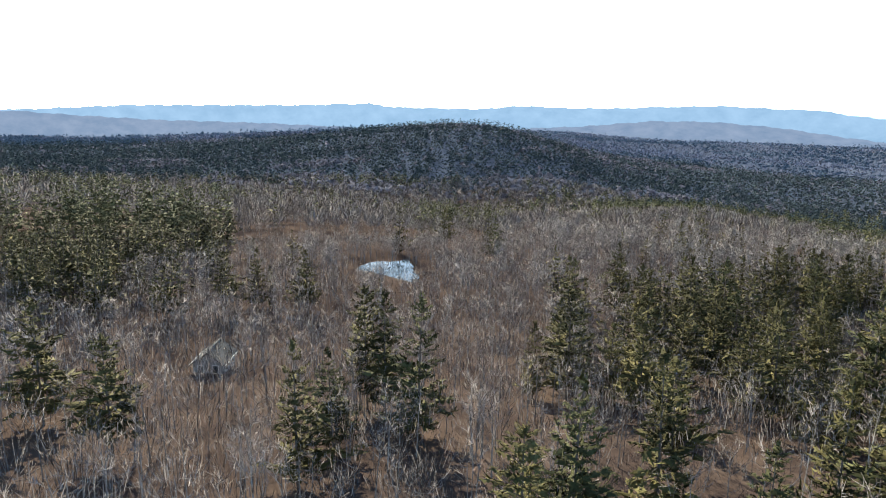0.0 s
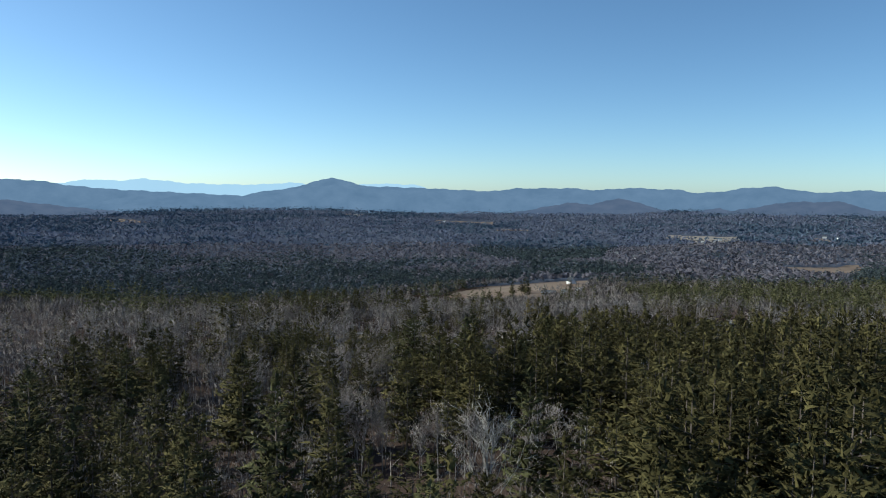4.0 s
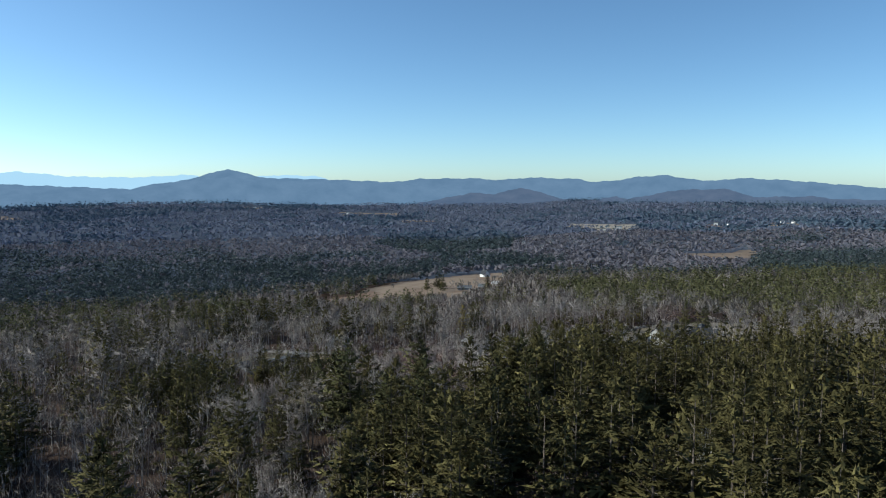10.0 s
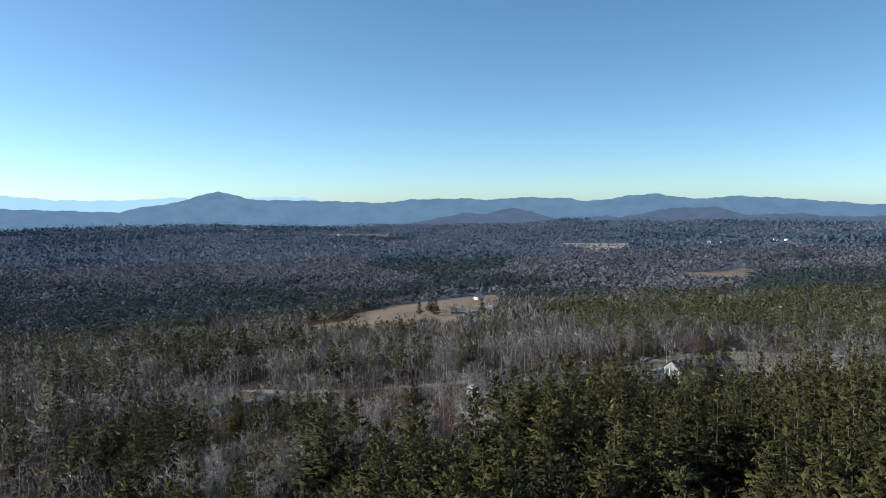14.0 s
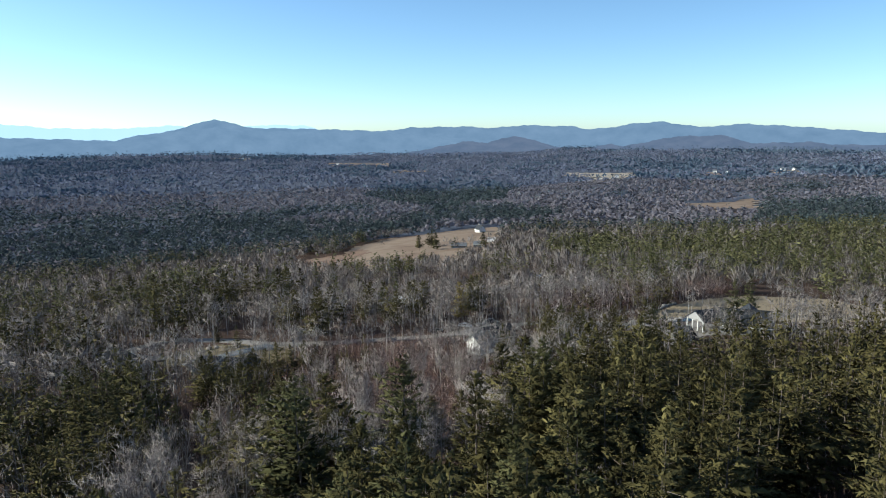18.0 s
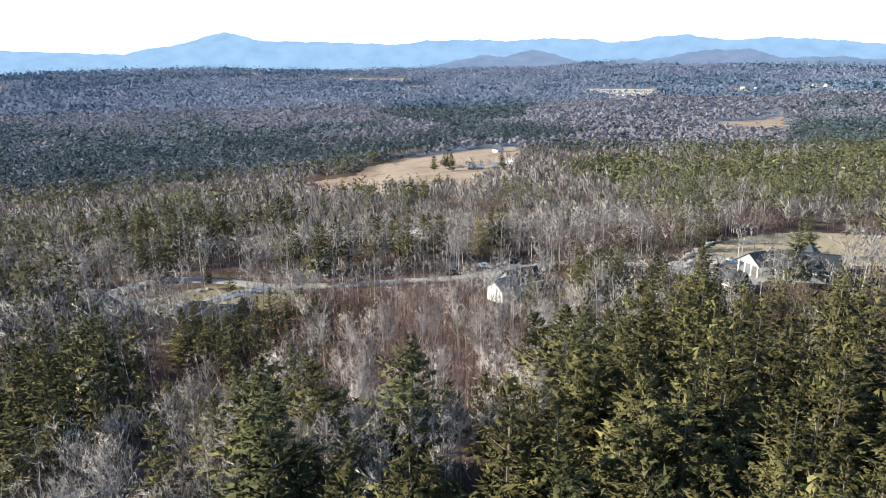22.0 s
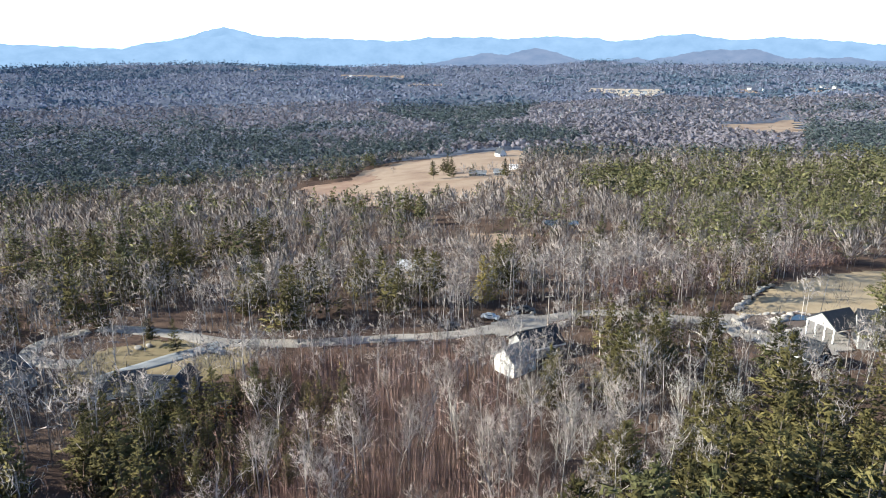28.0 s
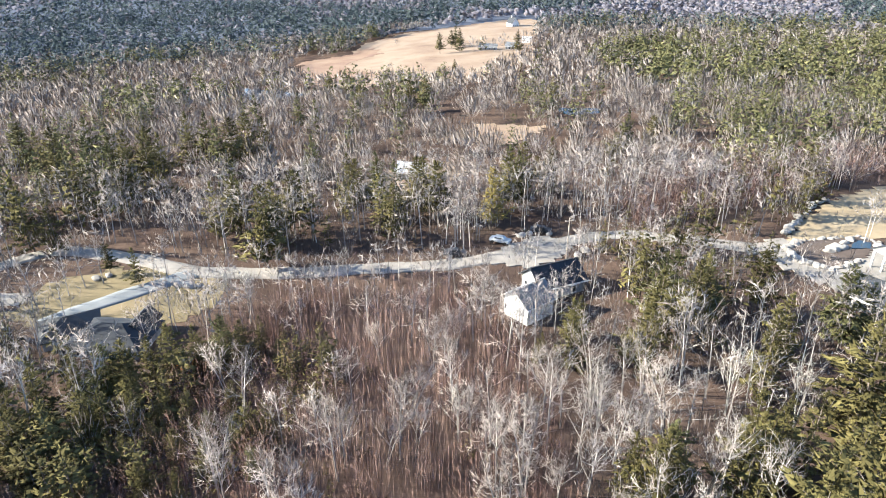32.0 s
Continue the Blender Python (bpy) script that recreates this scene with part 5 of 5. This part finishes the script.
def house(name, label, at, turn, wide, deep, eave, rise, wall, roof, trim=None, windows=2, storeys=1, chimney=False, door=True, sink=0.0):
    """A house with gable ends at its front and back (along its own y)."""
    trim = trim or WHITE
    ob = new(name)
    part("wall", gable_walls(wide, deep, eave, rise), wall, ob)
    for s in (-1, 1):
        part("roof_slope", roof_slab(wide, deep, eave, rise, s), roof, ob)
    bm = box(-0.14, -deep / 2 - 0.46, eave + rise + 0.26, 0.14, deep / 2 + 0.46, eave + rise + 0.36)
    part("ridge_cap", bm, roof, ob)
    for s in (-1, 1):
        part("fascia", box(*sorted_box(s * (wide / 2 + 0.46), s * (wide / 2 + 0.52), -deep / 2 - 0.45, deep / 2 + 0.45, eave - 0.45 * rise / (wide / 2) - 0.02, eave - 0.45 * rise / (wide / 2) + 0.28)), trim, ob)
    for st in range(storeys):
        z = 0.9 + 2.7 * st
        for k in range(windows):
            u = -deep / 2 + deep * (k + 0.5) / windows
            for s in (-1, 1):
                window_on(ob, s * wide / 2, u, z, 0.9, 1.3, (s, 0), trim)
        for k in range(2 if windows else 0):
            u = -wide / 4 + wide / 2 * k
            window_on(ob, u, -deep / 2, z, 0.9, 1.3, (0, -1), trim)
    if door:
        d = part("door", box(-0.5, -deep / 2 - 0.07, 0.0, 0.5, -deep / 2, 2.05, 0.02), TAN_WALL, ob)
        part("door_knob", box(0.34, -deep / 2 - 0.12, 0.98, 0.42, -deep / 2 - 0.07, 1.06, 0.015), ROOF_DARK, d)
    if chimney:
        part("chimney", box(-0.45, deep * 0.18, eave, 0.45, deep * 0.18 + 0.8, eave + rise + 1.3, 0.03), BRICK, ob)
    x, y = at
    ob.matrix_basis = pose(x, y, float(height(x, y)) - sink, 0, 0, turn)
    return tagged(ob, label, "house")


def sorted_box(xa, xb, y0, y1, z0, z1):
    return min(xa, xb), y0, z0, max(xa, xb), y1, z1


def hip_slopes(wide, deep, eave, rise, over=0.6, thick=0.18):
    """Four slabs of a hipped roof, the ridge along y."""
    w, d = wide / 2 + over, deep / 2 + over
    z0, z1 = eave - over * rise / (wide / 2), eave + rise
    ridge_to = max(0.3, d - w)
    c = [(-w, -d, z0), (w, -d, z0), (w, d, z0), (-w, d, z0)]
    r = [(0, -ridge_to, z1), (0, ridge_to, z1)]
    out = []
    for ring in ((c[0], c[1], r[0]), (c[1], c[2], r[1], r[0]), (c[2], c[3], r[1]), (c[3], c[0], r[0], r[1])):
        bm = bmesh.new()
        low = [bm.verts.new(p) for p in ring]
        top = [bm.verts.new((p[0], p[1], p[2] + thick)) for p in ring]
        bm.faces.new(low[::-1])
        bm.faces.new(top)
        for i in range(len(ring)):
            j = (i + 1) % len(ring)
            bm.faces.new((low[i], low[j], top[j], top[i]))
        out.append(bm)
    return out


def west_house():
    """The dark-roofed house: two hipped blocks at an angle, a small gabled dormer and white trim."""
    ob = new("house")
    part("wall", box(-5, -7, -0.8, 5, 7, 2.75), TAN_WALL, ob)
    for bm in hip_slopes(10, 14, 2.7, 2.3):
        part("roof_slope", bm, ROOF_DARK, ob)
    for k in range(4):
        window_on(ob, -5, -5.2 + 3.4 * k, 0.9, 1.1, 1.3, (-1, 0), WHITE)
        window_on(ob, 5, -5.2 + 3.4 * k, 0.9, 1.1, 1.3, (1, 0), WHITE)
    for s in (-1, 1):
        part("gutter", box(*sorted_box(s * 5.56, s * 5.68, -7.5, 7.5, 2.28, 2.42)), WHITE, ob)
    d = part("door", box(-0.5, -7.07, 0.0, 0.5, -7.0, 2.05, 0.02), WHITE, ob)
    part("door_knob", box(0.34, -7.12, 0.98, 0.42, -7.07, 1.06, 0.015), ROOF_DARK, d)
    wing = new("garage_wing")
    wing.parent = ob
    part("wing_wall", box(-4, -5, -0.8, 4, 5, 2.75), TAN_WALL, wing)
    for bm in hip_slopes(8, 10, 2.7, 2.0):
        part("wing_roof_slope", bm, ROOF_DARK, wing)
    for k in (-1.9, 1.9):
        part("garage_door", box(-4.06, k - 1.4, -0.2, -4.0, k + 1.4, 2.1, 0.02), WHITE, wing)
    wing.matrix_basis = pose(2.0, 10.0, 0, 0, 0, 32)
    cross = new("cross_gable")
    cross.parent = ob
    for nm, bm, mat in (("gable_wall", gable_walls(4.2, 6.5, 2.8, 1.9), TAN_WALL), ("gable_roof_slope", roof_slab(4.2, 6.5, 2.8, 1.9, -1), ROOF_DARK), ("gable_roof_slope", roof_slab(4.2, 6.5, 2.8, 1.9, 1), ROOF_DARK)):
        part(nm, bm, mat, cross)
    cross.matrix_basis = pose(3.6, -3.8, 0.15, 0, 0, 90)
    ob.matrix_basis = pose(-38.5, 294, float(height(-38.5, 294)) - 0.3, 0, 0, 80) @ Matrix.Diagonal((0.86, 0.86, 0.84, 1))
    return tagged(ob, "low house with dark hipped shingle roof and white trim", "house")


west_house()
house("house", "grey-roofed neighbouring house behind bare trees", (-71, 303), 40, 8, 12, 2.8, 2.8, TAN_WALL, ROOF_DARK, windows=3, sink=0.2)
white_end = house("house", "white gabled house with grey shingled roof in the woods", (30.1, 293.2), -57, 5.6, 6.0, 4.0, 2.0, WHITE, ROOF_GREY, windows=0, sink=0.6, door=False)
house("house", "dark-roofed house beside the white gabled one", (36, 301), -70, 6.5, 9, 3.0, 2.4, TAN_WALL, ROOF_DARK, windows=2, sink=0.3)


def east_house():
    """The house with a white columned gable porch, two wings and a chimney."""
    ob = house("house", "large house with dark shingled roof and white gable porch", (108, 291), 62, 9, 14, 3.2, 3.6, TAN_WALL, ROOF_DARK, windows=3, chimney=True, sink=0.2)
    porch = new("porch")
    porch.parent = ob
    for nm, bm, mat in (("porch_gable", gable_walls(7.2, 0.3, 3.0, 2.4, 2.75), TAN_WALL), ("porch_roof_slope", roof_slab(7.2, 7, 3.0, 2.4, -1), ROOF_DARK), ("porch_roof_slope", roof_slab(7.2, 7, 3.0, 2.4, 1), ROOF_DARK)):
        if nm == "porch_gable":
            bmesh.ops.translate(bm, verts=bm.verts, vec=(0, -3.6, 0))
        part(nm, bm, mat, porch)
    for k in range(4):
        x = -3.3 + 2.2 * k
        bm = box(x - 0.16, -3.75, -1.0, x + 0.16, -3.43, 2.8, 0.03)
        part("column", bm, WHITE, porch)
    porch.matrix_basis = pose(1.7, 11.0, 0.1, 0, 0, -136)
    wing = new("back_wing")
    wing.parent = ob
    for nm, bm, mat in (("wing_wall", gable_walls(8, 9, 3.2, 3.0), TAN_WALL), ("wing_roof_slope", roof_slab(8, 9, 3.2, 3.0, -1), ROOF_DARK), ("wing_roof_slope", roof_slab(8, 9, 3.2, 3.0, 1), ROOF_DARK)):
        part(nm, bm, mat, wing)
    wing.matrix_basis = pose(6.5, -1.5, 0, 0, 0, 90)
    return ob


east_house()
house("shed", "small dark-roofed shed beside the gravel apron", (86, 286), 30, 5, 6, 2.3, 2.6, ROOF_DARK, ROOF_DARK, windows=1, door=True, sink=0.2)
house("house", "house with pale metal roof between pines", (14, 381), 70, 5.5, 7.5, 2.8, 1.8, TAN_WALL, ROOF_PALE, windows=3, sink=0.2)
house("cabin", "grey-roofed cabin in the shade of bare trees", (-101, 24), 60, 5.5, 7.5, 2.5, 2.0, TAN_WALL, ROOF_DARK, windows=2, sink=0.3)

# farm on the hay field
house("farmhouse", "white farmhouse with dark roof on the hilltop field", (138, 918), 20, 8, 11, 3.6, 5.2, WHITE, ROOF_DARK, windows=3, storeys=1, chimney=True)
house("farm_building", "long grey farm building beside the field", (90, 757), 75, 6, 14, 2.8, 2.0, TAN_WALL, ROOF_GREY, windows=4)
house("farm_building", "grey farm building beside tall pines", (108, 752), 70, 7, 9, 3.0, 2.4, TAN_WALL, ROOF_GREY, windows=4)
house("farm_building", "white farm shed beside the field", (127, 788), 60, 5, 7, 2.6, 2.0, WHITE, ROOF_PALE, windows=2)
FAR_HOUSES = [(365, 1700, 20, 1.6), (372, 1560, 60, 1.5), (350, 1640, 80, 1.2), (428, 1690, 10, 1.2), (470, 1640, 40, 1.1), (255, 1420, 80, 1.3), (745, 2090, 70, 1.7), (715, 2040, 20, 1.3), (690, 2075, 60, 1.2),
              (1060, 2120, 60, 1.8), (1090, 2100, 0, 1.4), (1240, 2060, 70, 1.8), (1262, 2040, 20, 1.5), (1275, 2010, 60, 1.3), (-90, 3180, 60, 1.8), (20, 3170, 80, 2.0), (90, 3160, 30, 1.8), (-560, 3650, 70, 2.0)]
for x, y, turn, size in FAR_HOUSES:
    o = house("farmhouse", "small white house far across the valley", (x, y), turn, 4.4 * size, 6.4 * size, 2.7 * size, 1.8 * size, WHITE, ROOF_GREY, windows=2)
    o.location.z += 3.0
    tagged(o, group="far houses")


def boulder(seed, size):
    bm = bmesh.new()
    bmesh.ops.create_icosphere(bm, subdivisions=2, radius=1)
    r = random.Random(seed)
    for v in bm.verts:
        k = 1 + 0.25 * noise.noise(v.co * 1.3 + Vector((seed * 3.1, 0, 0))) + r.uniform(-0.06, 0.06)
        v.co = Vector((v.co.x * size * 1.3 * k, v.co.y * size * 0.9 * k, v.co.z * size * 0.6 * k))
    return bm


def boulders():
    rng = random.Random(5)
    first = []
    for k in range(5):
        me = bpy.data.meshes.new("boulder")
        bm = boulder(k, 1.0)
        bm.to_mesh(me)
        bm.free()
        me.materials.append(STONE)
        first.append(me)
    spots = []
    for line, n, size in (([(88, 317), (92, 321), (101, 330), (106, 333)], 16, 0.8), ([(88.6, 312.4), (93.4, 312.9), (100.5, 312.2), (102.4, 309)], 30, 0.4), ([(88.6, 312.4), (84.3, 309.6), (83.4, 304.5), (87, 299.7), (95, 302.3)], 30, 0.72)):
        p = np.array(line, float)
        d = np.concatenate([[0], np.cumsum(np.hypot(*np.diff(p, axis=0).T))])
        for s in np.linspace(0, d[-1], n):
            spots.append((np.interp(s, d, p[:, 0]) + rng.uniform(-0.4, 0.4), np.interp(s, d, p[:, 1]) + rng.uniform(-0.4, 0.4), size * rng.uniform(0.6, 1.3)))
    for x, y, s in ((91.2, 307, 0.9), (92.3, 307.6, 1.1), (93.6, 308.2, 1.2), (94.6, 307.9, 0.9), (96.2, 310, 0.8), (98, 311.2, 0.8), (101.4, 307.6, 0.8), (35, 326, 0.9), (37, 327, 0.8), (41, 326, 0.7), (-33, 313, 0.8), (-31, 312.5, 1.1), (-29, 312, 0.7), (-50, 318, 0.9), (-48, 319, 0.7), (44, 314, 0.9), (46, 316, 1.0)):
        spots.append((x, y, s))
    for k, (x, y, s) in enumerate(spots):
        o = new("boulder", first[k % 5])
        o.matrix_basis = Matrix.LocRotScale((x, y, float(height(x, y)) + 0.2 + 0.2 * s), Euler((0, 0, rng.uniform(0, 6.28))), (s, s, s))
        tagged(o, "pale grey field stone beside the lawn" if x > 60 else "pale grey field stone beside the gravel", "boulder", "field stones")


boulders()
draped("planting_bed", "dark mulched bed inside a stone wall", "garden bed", [(84.5, 309), (83.8, 304.5), (87.4, 300.2), (95, 302.8), (102, 308.9), (100.5, 311.8), (93.4, 312.4), (88.6, 312)], MULCH, 0.3, 1.0)
pond("pool", "small blue garden pool in the bed", [(95.8, 307.2), (97.2, 309.2), (99.4, 310.4), (101, 309.2), (99.4, 306.8)])


def car(label, at, turn, paint):
    ob = new("parked_car")
    bm = box(-0.9, -2.2, 0.35, 0.9, 2.2, 0.95, 0.12)
    part("body", bm, paint, ob)
    bm = box(-0.78, -1.2, 0.92, 0.78, 1.5, 1.5, 0.2)
    for v in bm.verts:
        if v.co.z > 1.2:
            v.co.y *= 0.75
            v.co.x *= 0.88
    cab = part("cabin", bm, paint, ob)
    for s in (-1, 1):
        part("side_window", box(*sorted_box(s * 0.735, s * 0.765, -0.8, 1.0, 1.05, 1.36)), GLASS, cab)
    for sx in (-1, 1):
        for sy in (-1.35, 1.35):
            bm = bmesh.new()
            bmesh.ops.create_cone(bm, cap_ends=True, segments=14, radius1=0.34, radius2=0.34, depth=0.22, matrix=Matrix.Translation((sx * 0.82, sy, 0.34)) @ Matrix.Rotation(math.pi / 2, 4, "Y"))
            part("wheel", bm, RUBBER, ob)
    for sx in (-0.6, 0.6):
        part("headlight", box(sx - 0.18, -2.23, 0.62, sx + 0.18, -2.17, 0.78, 0.02), WHITE, ob)
    x, y = at
    ob.matrix_basis = pose(x, y, float(height(x, y)) + 0.2, 0, 0, turn)
    return tagged(ob, label, "car")


car("dark parked car beside the gravel pad", (39.5, 327.5), 70, CAR_DARK)
car("dark parked car at the edge of the gravel road", (20, 318), 85, CAR_DARK)
car("silver parked car beside the gravel road", (30, 323), 60, CAR_PALE)


def utility_pole(at):
    ob = new("utility_pole")
    bm = bmesh.new()
    bmesh.ops.create_cone(bm, cap_ends=True, segments=8, radius1=0.16, radius2=0.1, depth=9.5, matrix=Matrix.Translation((0, 0, 4.2)))
    part("pole", bm, POLE, ob)
    part("crossarm", box(-0.9, -0.06, 8.2, 0.9, 0.06, 8.35, 0.01), POLE, ob)
    for x in (-0.8, 0.0, 0.8):
        part("insulator", box(x - 0.05, -0.05, 8.35, x + 0.05, 0.05, 8.55, 0.02), BRICK, ob)
    x, y = at
    ob.matrix_basis = pose(x, y, float(height(x, y)), 0, 0, 12)
    return tagged(ob, "weathered wooden utility pole beside the gravel pad", "utility pole")


utility_pole((41.5, 313))


def open_shed(at, turn):
    """The orange-stained board shed behind the dark-roofed house."""
    ob = new("garden_shed")
    for k in range(12):
        part("board", box(-1.5 + 0.25 * k, -0.03, -0.6, -1.5 + 0.25 * k + 0.23, 0.03, 2.0), ORANGE, ob)
    part("side_wall", box(-1.5, 0.05, -0.6, -1.42, 2.0, 2.1), ORANGE, ob)
    part("side_wall", box(1.40, 0.05, -0.6, 1.48, 2.0, 2.1), ORANGE, ob)
    bm = box(-1.8, -0.35, 2.05, 1.8, 2.3, 2.15)
    bmesh.ops.rotate(bm, verts=bm.verts, cent=(0, 0, 2.1), matrix=Matrix.Rotation(radians(8), 3, "X"))
    part("roof", bm, ROOF_DARK, ob)
    x, y = at
    ob.matrix_basis = pose(x, y, float(height(x, y)), 0, 0, turn)
    return tagged(ob, "small orange-stained board shed under bare trees", "shed")


open_shed((-25.5, 284), -25)


# ---- trees that stand out by their look ----
def lone_trees():
    rng = np.random.default_rng(30)
    t = tree_thing("pine_tree", pine_template(501, 18, 15, 7, 5, 5, 0.2, 0.35, 0.23), (PINE_BARK, YELLOWED), "yellowing pine beside the gravel road", "tree", "")
    stand_trees("pine_tree", [t], [(29, 331, 15, 18.0)], rng)
    pale = bare_template(510, 16, 10, 300, 0.045, 0.18, 2, 0.25)
    t = tree_thing("birch_tree", pale, (PALE_BARK, PALE_BARK), "pale leafless birch among dark pines", "tree", "pale bare trees")
    spots = [(3, 92, 18), (50, 262, 12), (57, 258, 12), (15, 262, 11), (33, 262, 10), (-17, 297, 12), (-21, 300, 11), (73, 262, 11)]
    stand_trees("birch_tree", [t], [(a, b, h, 16.0) for a, b, h in spots], rng)
    yard = bare_template(515, 13, 13, 460, 0.05, 0.26, 1, 0.32)
    t = tree_thing("hardwood_tree", yard, (BARK, TWIG), "leafless grey hardwood tree standing beside the dark-roofed house", "tree", "bare hardwood trees")
    spots = [(-52, 297, 12), (-47, 287, 11), (-38, 284, 10), (-31, 288, 11), (-53, 312, 11), (-51, 315, 12), (-48, 316, 11), (-35, 306, 11), (-36, 316, 10),
             (-27, 303, 12), (-25, 298, 12), (-29, 296, 11), (-57, 308, 12), (-58, 298, 13), (27, 285, 11), (24, 288, 10), (33, 286, 11), (29, 282, 12), (35, 290, 10), (22, 292, 11), (96, 282, 10), (90, 280, 11), (100, 283, 9)]
    stand_trees("hardwood_tree", [t], [(a, b, h, 13.0) for a, b, h in spots], rng)
    snag = bare_template(520, 18, 20, 60, 0.06, 0.10, 1, 0.25, forks=1)
    t = tree_thing("dead_tree", snag, (PALE_BARK, PALE_BARK), "dead grey tree with short broken limbs", "tree", "dead grey trees")
    stand_trees("dead_tree", [t], [(30, 130, 16, 18.0), (-14, 150, 14, 18.0)], rng)


lone_trees()
